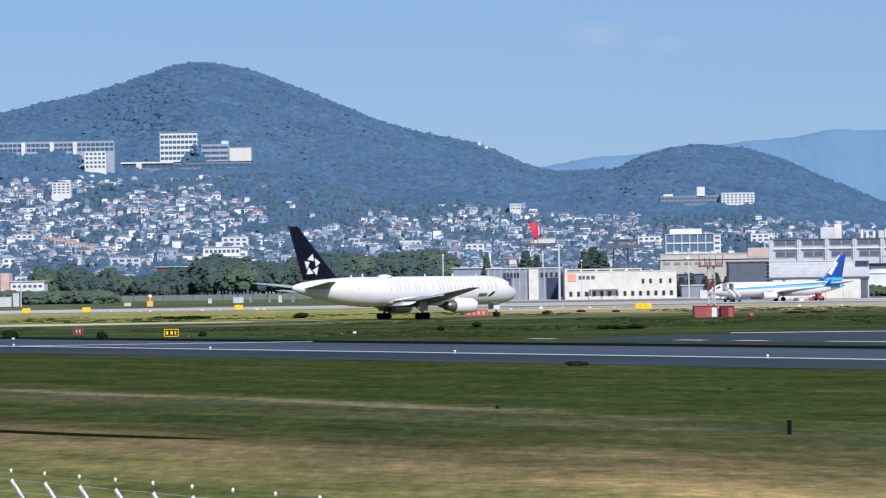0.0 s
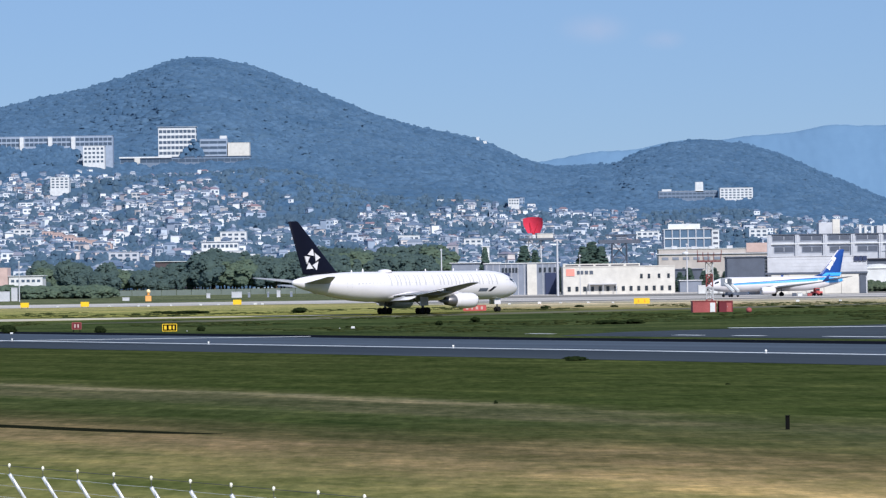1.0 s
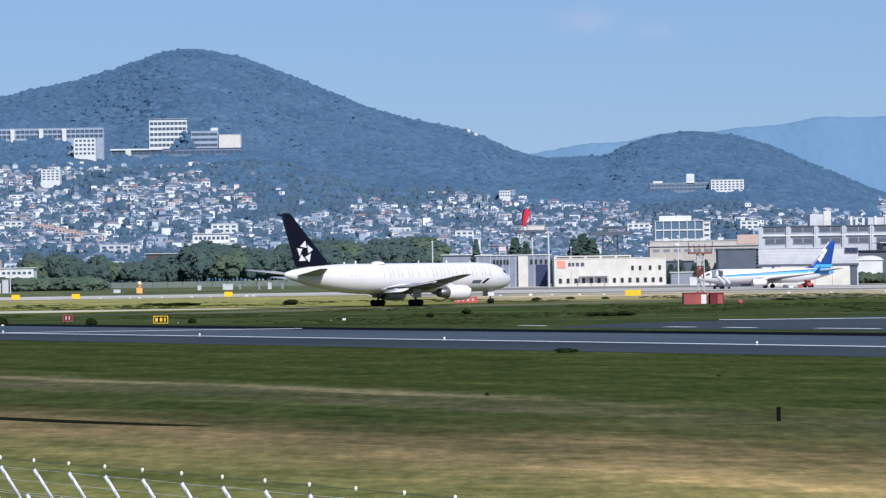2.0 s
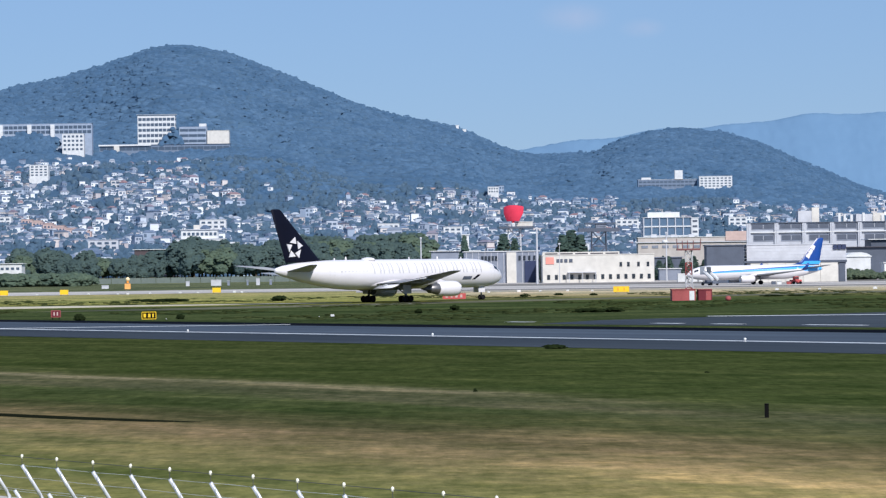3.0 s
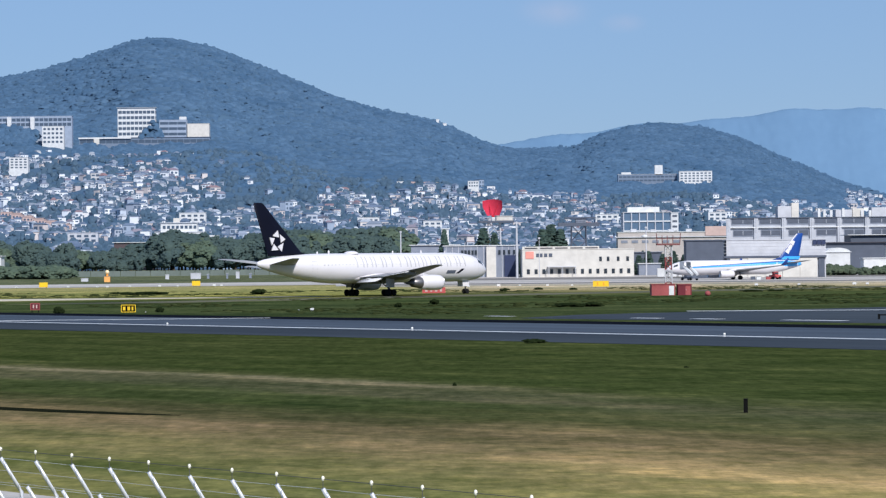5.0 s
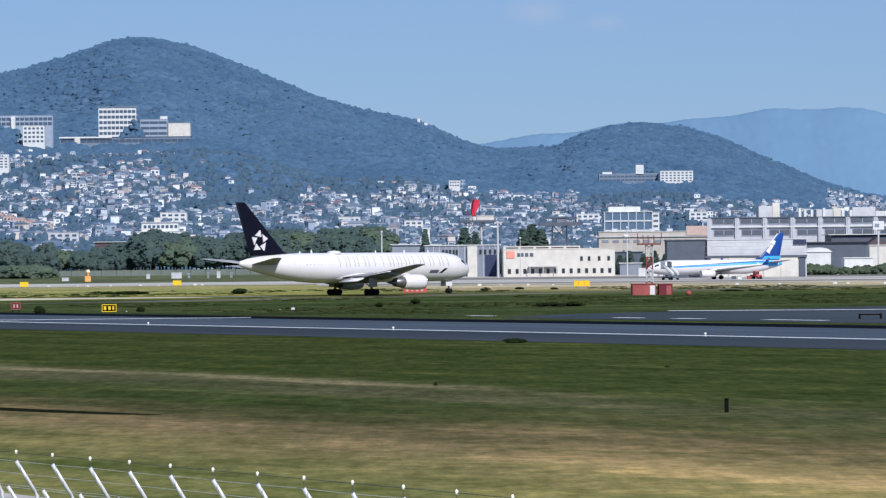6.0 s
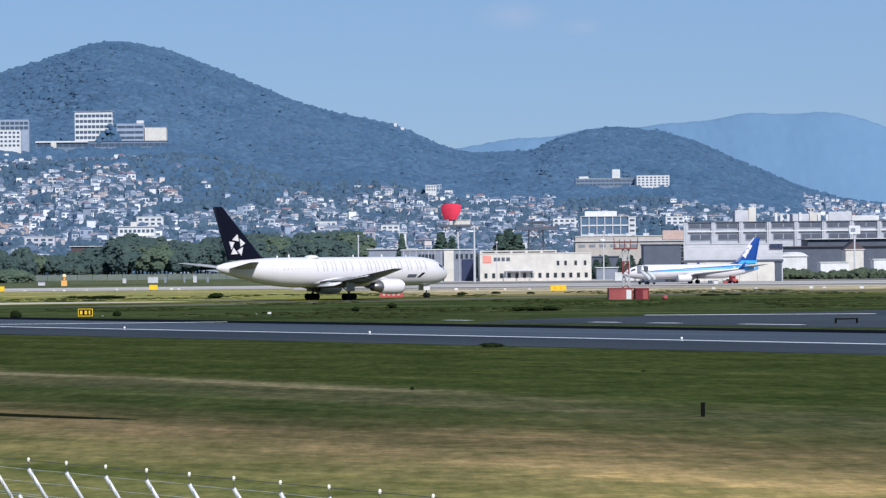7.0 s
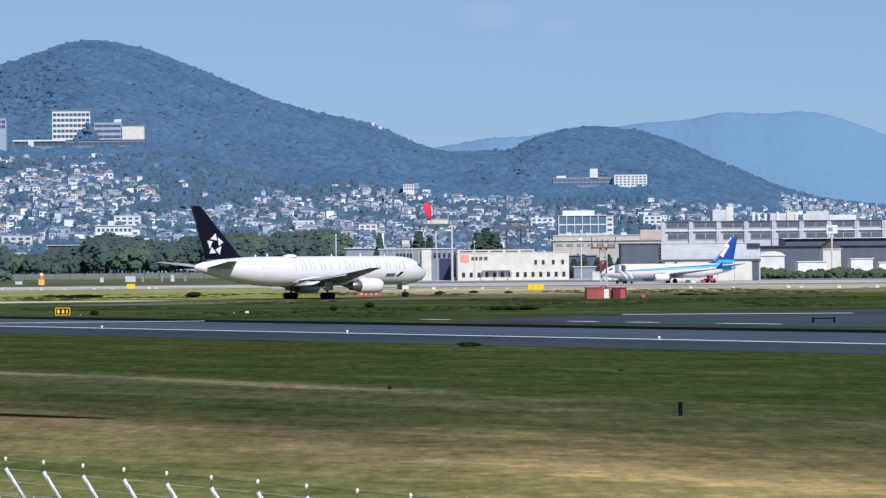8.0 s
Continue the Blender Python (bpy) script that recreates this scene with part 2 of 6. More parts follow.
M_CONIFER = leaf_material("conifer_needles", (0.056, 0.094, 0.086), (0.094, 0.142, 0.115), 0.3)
M_BARK = plain("bark", (0.09, 0.07, 0.05), 0.9)
M_WHITE = plain("aircraft_white", (0.70, 0.675, 0.70), 0.28, vary=0.03)
M_WINGGREY = plain("wing_grey", (0.30, 0.31, 0.33), 0.5)
M_FLAP = plain("flap_pale_grey", (0.60, 0.60, 0.62), 0.4)
M_NAVY = plain("navy_black_paint", (0.004, 0.005, 0.014), 0.6)
M_LETTER = plain("pale_grey_lettering", (0.47, 0.455, 0.47), 0.4)
M_PANE = plain("pale_cabin_pane", (0.58, 0.57, 0.59), 0.2)
M_BLUE = plain("royal_blue_paint", (0.008, 0.055, 0.26), 0.3)
M_SKYBLUE = plain("sky_blue_paint", (0.05, 0.36, 0.80), 0.3)
M_METAL = plain("bare_metal", (0.55, 0.55, 0.56), 0.3, 1.0)
M_TYRE = plain("tyre_rubber", (0.012, 0.012, 0.013), 0.85)
M_HUB = plain("wheel_hub_grey", (0.11, 0.11, 0.12), 0.5)
M_EXHAUST = plain("heat_stained_metal", (0.20, 0.19, 0.19), 0.4, 0.8)
M_GLASSDARK = plain("dark_window", (0.030, 0.038, 0.050), 0.15)
M_FENCE = plain("galvanised_steel", (0.62, 0.63, 0.66), 0.4, 0.25)
M_WIRE = plain("wire_steel", (0.10, 0.10, 0.10), 0.6, 0.2)
M_KNOB = plain("white_porcelain", (0.85, 0.82, 0.70), 0.3)
M_YELLOW = plain("signal_yellow", (0.80, 0.52, 0.015), 0.5)
M_BLACK = plain("black_paint", (0.003, 0.003, 0.003), 0.7)
M_RED = plain("signal_red", (0.45, 0.026, 0.040), 0.7)
M_REDBOX = plain("weathered_red_paint", (0.32, 0.085, 0.085), 0.6, vary=0.25)
M_RUST = plain("dull_red_paint", (0.20, 0.085, 0.085), 0.7)
M_MAROON = plain("maroon_paint", (0.15, 0.030, 0.040), 0.6)
M_ORANGE = plain("orange_paint", (0.85, 0.30, 0.03), 0.5)
M_CREAM = plain("cream_render", (0.60, 0.575, 0.535), 0.8)
M_GREYWALL = plain("grey_cladding", (0.215, 0.240, 0.300), 0.6)
M_PALEGREY = plain("pale_grey_cladding", (0.50, 0.51, 0.55), 0.6)
M_SLATE = plain("slate_grey_cladding", (0.095, 0.110, 0.145), 0.6)
M_BLUEDOOR = plain("deep_blue_door", (0.018, 0.030, 0.085), 0.5)
M_ROOFDARK = plain("dark_roof", (0.080, 0.075, 0.090), 0.7)
M_BROWN = plain("dark_brown_cladding", (0.100, 0.078, 0.085), 0.7)
M_OLD = asphalt_material("weathered_asphalt", (0.085, 0.085, 0.050), (0.120, 0.115, 0.070))
M_CONC = plain("pale_concrete_wall", (0.62, 0.63, 0.64), 0.8)
M_HAZEGLASS = plain("bluish_window_glass", (0.10, 0.16, 0.24), 0.25)
M_PINK = plain("salmon_render", (0.54, 0.40, 0.37), 0.8)
# Blue-grey steps hold the town's haze and shade within wall and roof colours.
M_HOUSEWALL = varied("hazed_house_walls", ((0.0, (0.86, 0.89, 0.94)), (0.34, (0.84, 0.86, 0.90)), (0.40, (0.46, 0.54, 0.66)), (0.62, (0.30, 0.37, 0.48)), (0.70, (0.64, 0.56, 0.55)), (0.80, (0.70, 0.66, 0.64)), (0.86, (0.80, 0.82, 0.86)), (1.0, (0.24, 0.30, 0.41))))
M_HOUSEROOF = varied("hazed_house_roofs", ((0.0, (0.10, 0.15, 0.23)), (0.45, (0.15, 0.20, 0.29)), (0.55, (0.30, 0.35, 0.44)), (0.68, (0.22, 0.26, 0.34)), (0.74, (0.30, 0.19, 0.20)), (0.80, (0.14, 0.19, 0.28)), (0.90, (0.50, 0.54, 0.60)), (1.0, (0.10, 0.14, 0.21))))
M_TOWNWALL = varied("hazed_town_walls", ((0.0, (0.86, 0.89, 0.94)), (0.34, (0.84, 0.86, 0.90)), (0.40, (0.46, 0.54, 0.66)), (0.62, (0.30, 0.37, 0.48)), (0.70, (0.64, 0.56, 0.55)), (0.80, (0.70, 0.66, 0.64)), (0.86, (0.80, 0.82, 0.86)), (1.0, (0.24, 0.30, 0.41))), island=True)
M_TOWNROOF = varied("hazed_town_roofs", ((0.0, (0.10, 0.15, 0.23)), (0.45, (0.15, 0.20, 0.29)), (0.55, (0.30, 0.35, 0.44)), (0.68, (0.22, 0.26, 0.34)), (0.74, (0.30, 0.19, 0.20)), (0.80, (0.14, 0.19, 0.28)), (0.90, (0.50, 0.54, 0.60)), (1.0, (0.10, 0.14, 0.21))), island=True)
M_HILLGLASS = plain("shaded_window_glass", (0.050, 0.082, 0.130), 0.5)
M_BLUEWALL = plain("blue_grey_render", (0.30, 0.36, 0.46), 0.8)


# ---- mesh helpers ----
def part(name, bm, material, parent=None, label="", smooth=False):
    """Links a bmesh as one mesh object, under parent if one is given."""
    me = bpy.data.meshes.new(name)
    bm.normal_update()
    bm.to_mesh(me)
    bm.free()
    if smooth:
        me.shade_smooth()
    for m in material if isinstance(material, (list, tuple)) else (material,):
        me.materials.append(m)
    ob = new(name, me)
    ob.parent = parent
    if label:
        tagged(ob, label)
    return ob


def piece(name, me, parent, m):
    """One more object on a mesh that is shared."""
    ob = new(name, me)
    ob.parent = parent
    ob.matrix_basis = m
    return ob


def thing(name, m, label, category, group="", kind=""):
    ob = new(name)
    ob.empty_display_size = 0.3
    ob.matrix_basis = m
    return tagged(ob, label, category, group, kind)


def add_box(bm, x0, x1, y0, y1, z0, z1, mat=0):
    vs = [bm.verts.new((x, y, z)) for z in (z0, z1) for x, y in ((x0, y0), (x1, y0), (x1, y1), (x0, y1))]
    for f in ((3, 2, 1, 0), (4, 5, 6, 7), (0, 1, 5, 4), (1, 2, 6, 5), (2, 3, 7, 6), (3, 0, 4, 7)):
        bm.faces.new([vs[i] for i in f]).material_index = mat


def box_bm(*dims, bevel=0.0):
    bm = bmesh.new()
    add_box(bm, *dims)
    if bevel:
        bmesh.ops.bevel(bm, geom=bm.edges[:], offset=bevel, segments=2, affect="EDGES")
    return bm


def add_rings(bm, rings, cap=True):
    """Skins a row of closed rings of equal length."""
    vs = [[bm.verts.new(p) for p in ring] for ring in rings]
    n = len(vs[0])
    for a, b in zip(vs, vs[1:]):
        for i in range(n):
            bm.faces.new((a[i], a[(i + 1) % n], b[(i + 1) % n], b[i]))
    if cap:
        bm.faces.new(vs[0][::-1])
        bm.faces.new(vs[-1])


def add_tube(bm, pts, r, n=6, r1=None):
    """A round bar along a row of points."""
    pts = [Vector(p) for p in pts]
    rings = []
    for i, p in enumerate(pts):
        d = (pts[min(i + 1, len(pts) - 1)] - pts[max(i - 1, 0)]).normalized()
        a = d.orthogonal().normalized() if abs(d.z) > 0.95 else d.cross(Vector((0, 0, 1))).normalized()
        b = d.cross(a)
        rr = r if r1 is None else r + (r1 - r) * i / (len(pts) - 1)
        rings.append([p + rr * (math.cos(2 * math.pi * j / n) * a + math.sin(2 * math.pi * j / n) * b) for j in range(n)])
    add_rings(bm, rings)


def tube_bm(pts, r, n=6, r1=None):
    bm = bmesh.new()
    add_tube(bm, pts, r, n, r1)
    return bm


def turned_bm(profile, n=20, axis="z"):
    """A solid of revolution: rows of (place on the axis, radius)."""
    bm = bmesh.new()
    rings = []
    for h, r in profile:
        ring = []
        for j in range(n):
            c, s = r * math.cos(2 * math.pi * j / n), r * math.sin(2 * math.pi * j / n)
            ring.append({"z": (c, s, h), "x": (h, c, s), "y": (s, h, c)}[axis])
        rings.append(ring)
    add_rings(bm, rings)
    return bm


def mesh_np(name, verts, faces, materials, index=None, smooth=False, lean=None, own=0.3):
    """A large joined mesh out of arrays of points and triangles or quads; lean: the way that leaf clumps turn their faces, one or a row of them."""
    me = bpy.data.meshes.new(name)
    k = faces.shape[1]
    me.vertices.add(len(verts))
    me.vertices.foreach_set("co", verts.astype(np.float32).ravel())
    me.loops.add(faces.size)
    me.loops.foreach_set("vertex_index", faces.astype(np.int32).ravel())
    me.polygons.add(len(faces))
    me.polygons.foreach_set("loop_start", np.arange(0, faces.size, k, dtype=np.int32))
    for m in materials:
        me.materials.append(m)
    if index is not None:
        me.polygons.foreach_set("material_index", index.astype(np.int32))
    me.update(calc_edges=True)
    me.validate()
    if smooth:
        me.shade_smooth()
    else:
        me.shade_flat()
    if lean is not None:
        nv = np.empty(len(verts) * 3, np.float32)
        me.vertex_normals.foreach_get("vector", nv)
        nv = nv.reshape(-1, 3) * own + np.asarray(lean) * (1 - own)
        me.normals_split_custom_set_from_vertices(nv / np.maximum(np.linalg.norm(nv, axis=1, keepdims=True), 1e-6))
    return new(name, me)


# ---- the lie of the land ----
RIDGE = (177, 158, 178, 188, 219, 203, 174, 144, 138, 98, 115, 134, 123, 90, 62, 57, 47)     # every 100 m from x = -750
FAR_RIDGE = (106, 95, 98, 98, 100, 113, 103, 123, 110, 124, 116, 132, 122, 131, 123, 108, 96, 94, 88, 83, 91)          # every 60 m from x = -60


def swell(x, first, step, width, heights):
    return sum(h * np.exp(-((x - first - step * i) / width) ** 2) for i, h in enumerate(heights))


def rise(d, lo, hi):
    q = np.clip((d - lo) / (hi - lo), 0, 1)
    return q * q * (3 - 2 * q)


def land(x, y):
    """Height of the ground: flat airfield, a slight rise behind it, then the hills."""
    x, y = np.asarray(x, float), np.asarray(y, float)
    d = np.maximum(y, 1.0)
    at = x * 4300 / np.maximum(d, 900)
    z = 3.0 * rise(d, 850, 1400) * (y > 0)
    q = np.clip((d - 1500) / 2800, 0, 1)
    top = swell(at, -750, 100, 85, RIDGE) - 3.2 - 9.0 * np.exp(-((at - 244) / 24) ** 2)
    gully = 1 + 0.045 * np.sin(at / 47.0 + d / 260.0) * rise(q, 0.15, 0.5) * (1 - rise(q, 0.8, 1.0))
    bench = 0.19 * np.exp(-((x + 262) / 140) ** 2) * rise(d, 3050, 3330) * (1 - rise(d, 3490, 3620))
    bench = bench + 0.30 * np.exp(-((x - 305) / 100) ** 2) * rise(d, 2950, 3300) * (1 - rise(d, 3630, 3760))
    gully = gully * (1 - bench)
    z = z + np.maximum(top - 3, 0) * q ** 1.8 * gully * (1 - rise(d, 4310, 4500) * 0.6) * (y > 0)
    return z


def far_land(x, y):
    return swell(np.asarray(x, float) * 4780 / np.asarray(y, float), -60, 60, 62, FAR_RIDGE)


def height(x, y):
    return float(land(x, y))


# ---- ground, hills ----
def polar_sheet(name, radii, angles, fn, material, rough=0.0, index_of=None, mats=None):
    r, a = np.meshgrid(np.array(radii), np.radians(np.array(angles)), indexing="ij")
    x, y = r * np.sin(a), r * np.cos(a)
    z = fn(x, y)
    if rough:
        # rounded crowns with creases between them
        bumps = np.array([abs(noise.noise(Vector((a_ / 17, b_ / 21, 0.3)))) + 0.55 * abs(noise.noise(Vector((a_ / 8, b_ / 10, 4.1)))) + 0.5 * noise.noise(Vector((a_ / 60, b_ / 70, 7.7))) for a_, b_ in zip(x.ravel(), y.ravel())]).reshape(x.shape)
        z = z + rough * bumps
    v = np.stack([x, y, z], -1).reshape(-1, 3)
    nr, na = x.shape
    i = np.arange((nr - 1) * na).reshape(nr - 1, na)[:, :-1].ravel()
    f = np.stack([i, i + na, i + na + 1, i + 1], 1)[:, ::-1]
    return mesh_np(name, v, f, [material], smooth=True)


angles_all = np.concatenate([np.linspace(-180, -15, 45)[:-1], np.linspace(-15, 15, 241), np.linspace(15, 180, 45)[1:]])
ground_radii = np.concatenate([np.linspace(0.0, 60, 8), np.linspace(80, 840, 30), np.linspace(860, 1500, 30)])
tagged(polar_sheet("ground", ground_radii, angles_all, land, M_GRASS), "mown airfield grass, green and straw-coloured in strips", "grass", kind="structure")
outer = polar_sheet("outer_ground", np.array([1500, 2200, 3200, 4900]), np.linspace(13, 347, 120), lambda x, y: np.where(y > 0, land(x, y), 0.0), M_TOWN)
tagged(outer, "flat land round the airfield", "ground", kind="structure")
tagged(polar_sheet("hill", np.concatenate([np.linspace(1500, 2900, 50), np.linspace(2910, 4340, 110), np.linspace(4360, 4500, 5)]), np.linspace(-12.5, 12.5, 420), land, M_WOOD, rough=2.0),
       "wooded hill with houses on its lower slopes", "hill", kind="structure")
# The ridge's pale blue is haze put into its colour.
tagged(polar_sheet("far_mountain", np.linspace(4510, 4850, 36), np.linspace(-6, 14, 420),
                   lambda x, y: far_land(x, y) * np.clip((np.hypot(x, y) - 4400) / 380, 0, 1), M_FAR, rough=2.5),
       "mountain ridge far behind the hill, haze in its pale blue colour", "mountain", kind="structure")


def ribbon(name, s0, s1, t0, t1, z, material, label, category="pavement", thick=0.05):
    """A flat strip along the runway: s across, t along."""
    al = Vector((0.584, -0.812, 0))
    bm = bmesh.new()
    c = [ACROSS * s + al * t for s, t in ((s0, t0), (s1, t0), (s1, t1), (s0, t1))]
    lo, hi = [bm.verts.new((p.x, p.y, z - thick)) for p in c], [bm.verts.new((p.x, p.y, z)) for p in c]
    bm.faces.new(hi)
    for i in range(4):
        bm.faces.new((lo[i], lo[(i + 1) % 4], hi[(i + 1) % 4], hi[i]))
    bmesh.ops.recalc_face_normals(bm, faces=bm.faces[:])
    return tagged(part(name, bm, material), label, category, kind="structure")


def slab(name, pts, z, material, label, category="pavement", thick=0.05):
    bm = bmesh.new()
    lo, hi = [bm.verts.new((x, y, z - thick)) for x, y in pts], [bm.verts.new((x, y, z)) for x, y in pts]
    bm.faces.new(hi)
    n = len(pts)
    for i in range(n):
        bm.faces.new((lo[i], lo[(i + 1) % n], hi[(i + 1) % n], hi[i]))
    bmesh.ops.recalc_face_normals(bm, faces=bm.faces[:])
    return tagged(part(name, bm, material), label, category, kind="structure")


ribbon("runway_shoulder", 138.8, 154.4, -900, 300, 0.03, M_SHOULDER, "dark asphalt shoulder beside the runway")
ribbon("runway", 154.4, 179.0, -900, 300, 0.034, M_RUNWAY, "blue-grey asphalt runway", "runway")
ribbon("runway_edge_line", 155.6, 156.7, -900, 300, 0.05, M_LINE, "white painted runway edge line", "road marking", thick=0.012)
# A flat black strip draws the drain's shadow here.
ribbon("runway_far_edge", 179.0, 187.5, -900, 300, 0.030, M_DARK, "black strip along the runway, drawn for the drain's shadow", "pavement")
ribbon("perimeter_road", 31.0, 39.0, -400, 60, 0.02, M_APRON, "grey perimeter road inside the fence", "road")
slab("lead_off_line", [(-70, 331.0), (-14, 331.2), (-14, 332.2), (-70, 332.4)], 0.055, M_LINE, "white taxi line painted across the runway", "road marking", 0.015)
slab("taxiway_link", [(12, 316), (60, 250), (200, 55), (200, 400), (120, 398), (70, 373), (51, 357), (19, 332)], 0.026, M_SHOULDER, "dark asphalt taxiway joining the runway", "taxiway")
slab("taxi_marking", [(32, 346.2), (57, 340.6), (57, 342.6), (32, 348.6)], 0.04, M_LINE, "worn white line on the taxiway", "road marking", 0.01)
for t0, t1 in ((-262, -258), (-238, -234), (-229, -225), (-216, -208)):
    ribbon("taxi_marking", 199.2, 200.4, t0, t1, 0.045, M_LINE, "short worn white dash on the taxiway", "road marking", thick=0.012)
slab("service_road", [(-200, 508), (-72, 514), (-40, 528), (-12, 536), (-12, 541), (-40, 543), (-72, 546), (-200, 548)], 0.03, M_PATH, "pale concrete service road in the grass", "road")
slab("taxiway", [(-60, 470), (-35, 470), (140, 642), (115, 642)], 0.025, M_OLD, "concrete taxiway under the white airliner", "taxiway")
apron = polar_sheet("apron", np.linspace(760, 1180, 60), np.linspace(-1.2, 15, 66), lambda x, y: land(x, y) + 0.05, M_APRON)
tagged(polar_sheet("far_taxiway", np.linspace(815, 925, 16), np.linspace(-15, -1.2, 60), lambda x, y: land(x, y) + 0.05, M_APRON), "pale concrete taxiway leading to the apron", "taxiway", kind="structure")
M_APRONDARK = asphalt_material("stained_apron_concrete", (0.150, 0.140, 0.130), (0.245, 0.228, 0.210), 0.0, 0.05)
for r0, r1, mt, lab in ((915, 968, M_APRONDARK, "darker stained band across the apron"), (772, 806, M_APRONDARK, "dark band along the edge of the apron"), (722, 741, M_PATH, "pale gravel verge beyond the grass")):
    tagged(polar_sheet("apron_band", np.linspace(r0, r1, 5), np.linspace(-0.9, 15, 64), lambda x, y: land(x, y) + 0.058, mt), lab, "pavement", kind="structure")
tagged(apron, "wide pale concrete apron with faint joints", "apron", kind="structure")


# ---- airliners: x ahead, y to port, origin on the ground between the main wheels ----
def foil(le, chord, thick, flat="z"):
    """A closed wing section with its nose at le, going aft."""
    prof = ((0, 0), (0.04, 0.32), (0.15, 0.48), (0.4, 0.5), (0.7, 0.3), (1, 0.03), (1, -0.03), (0.7, -0.22), (0.4, -0.4), (0.15, -0.4), (0.04, -0.28))
    out = []
    for c, t in prof:
        x, k = le[0] - c * chord, t * thick * chord
        out.append((x, le[1] + k, le[2]) if flat == "y" else (x, le[1], le[2] + k))
    return out


def surface(name, sections, material, parent, flat="z", label=""):
    bm = bmesh.new()
    add_rings(bm, [foil(le, c, t, flat) for le, c, t in sections])
    bmesh.ops.recalc_face_normals(bm, faces=bm.faces[:])
    ob = part(name, bm, material, parent, label, smooth=True)
    return ob


class Hull:
    """The body's sections: rows of (x, centre height, half width, half height)."""

    def __init__(self, rows):
        self.rows = sorted(rows)
        self.x = [r[0] for r in self.rows]

    def at(self, x):
        return [float(np.interp(x, self.x, [r[i] for r in self.rows])) for i in (1, 2, 3)]

    def point(self, x, deg, out=0.0, side=-1):
        """deg above the widest line, on the starboard (-1) or port (1) side."""
        z, ry, rz = self.at(x)
        a = radians(deg)
        return (x, side * (ry + out) * math.cos(a), z + (rz + out) * math.sin(a))

    def body_bm(self, n=40):
        bm = bmesh.new()
        xs = []
        for (x0, *_), (x1, *_) in zip(self.rows, self.rows[1:]):
            k = max(1, round((x1 - x0) / 1.5))
            xs += [x0 + (x1 - x0) * i / k for i in range(k)]
        xs.append(self.rows[-1][0])
        add_rings(bm, [[self.point(x, 360 * j / n) for j in range(n)] for x in xs])
        bmesh.ops.recalc_face_normals(bm, faces=bm.faces[:])
        return bm

    def patch(self, bm, corners, side=-1, out=0.015, nx=6, na=4):
        """Paint on the skin between four (x, deg) corners."""
        (a, b, c, d) = corners
        grid = []
        for i in range(nx + 1):
            u = i / nx
            row = []
            for j in range(na + 1):
                v = j / na
                x = (a[0] * (1 - u) + b[0] * u) * (1 - v) + (d[0] * (1 - u) + c[0] * u) * v
                g = (a[1] * (1 - u) + b[1] * u) * (1 - v) + (d[1] * (1 - u) + c[1] * u) * v
                row.append(bm.verts.new(self.point(x, g, out, side)))
            grid.append(row)
        for p, q in zip(grid, grid[1:]):
            for j in range(na):
                bm.faces.new((p[j], q[j], q[j + 1], p[j + 1]) if side < 0 else (p[j + 1], q[j + 1], q[j], p[j]))


def engine(parent, x0, x1, tail, y, z, r, shell):
    """Nacelle with lip, fan, exhaust cone and pylon; front at x1."""
    L = x1 - x0
    pod = part("nacelle", turned_bm(((x0, r * 0.80), (x0 + 0.15 * L, r * 0.90), (x0 + 0.5 * L, r), (x0 + 0.85 * L, r * 0.97), (x1 - 0.12, r * 0.88), (x1, r * 0.80), (x1 - 0.05, r * 0.74), (x1 - 0.9, r * 0.70)), 28, "x"), shell, parent, "", True)
    pod.location = (0, y, z)
    part("intake_lip", turned_bm(((x1 - 0.16, r * 0.905), (x1 + 0.03, r * 0.82), (x1 + 0.02, r * 0.76), (x1 - 0.2, r * 0.73)), 28, "x"), M_METAL, pod, "polished metal lip", True)
    part("fan", turned_bm(((x1 - 0.75, r * 0.68), (x1 - 0.7, r * 0.66), (x1 - 0.55, r * 0.2), (x1 - 0.3, 0.02)), 20, "x"), M_SLATE, pod)
    part("exhaust", turned_bm(((tail, 0.06), (tail + 0.45 * (x0 - tail), r * 0.30), (tail + 0.5 * (x0 - tail), r * 0.52), (x0, r * 0.74), (x0 + 0.3, r * 0.76)), 20, "x"), M_EXHAUST, pod, "bare metal exhaust cone", True)
    bm = bmesh.new()
    add_rings(bm, [foil((x1 - 0.35 * L, 0, r * 0.8), L * 0.9 + 2.2, 0.05, "y"), foil((x0 - 0.2 * L, 0, r * 1.55), 2.6, 0.09, "y")])
    bmesh.ops.recalc_face_normals(bm, faces=bm.faces[:])
    part("pylon", bm, shell, pod, "", True)


def wheel(parent, x, y, r, w):
    tyre = part("wheel", turned_bm(((-w / 2, r * 0.62), (-w / 2, r * 0.9), (-w * 0.3, r), (w * 0.3, r), (w / 2, r * 0.9), (w / 2, r * 0.62)), 20, "y"), M_TYRE, parent, "black rubber tyre", True)
    tyre.location = (x, y, r)
    part("hub", turned_bm(((-w * 0.42, r * 0.2), (-w * 0.42, r * 0.6), (w * 0.42, r * 0.6), (w * 0.42, r * 0.2)), 12, "y"), M_HUB, tyre)
    return tyre


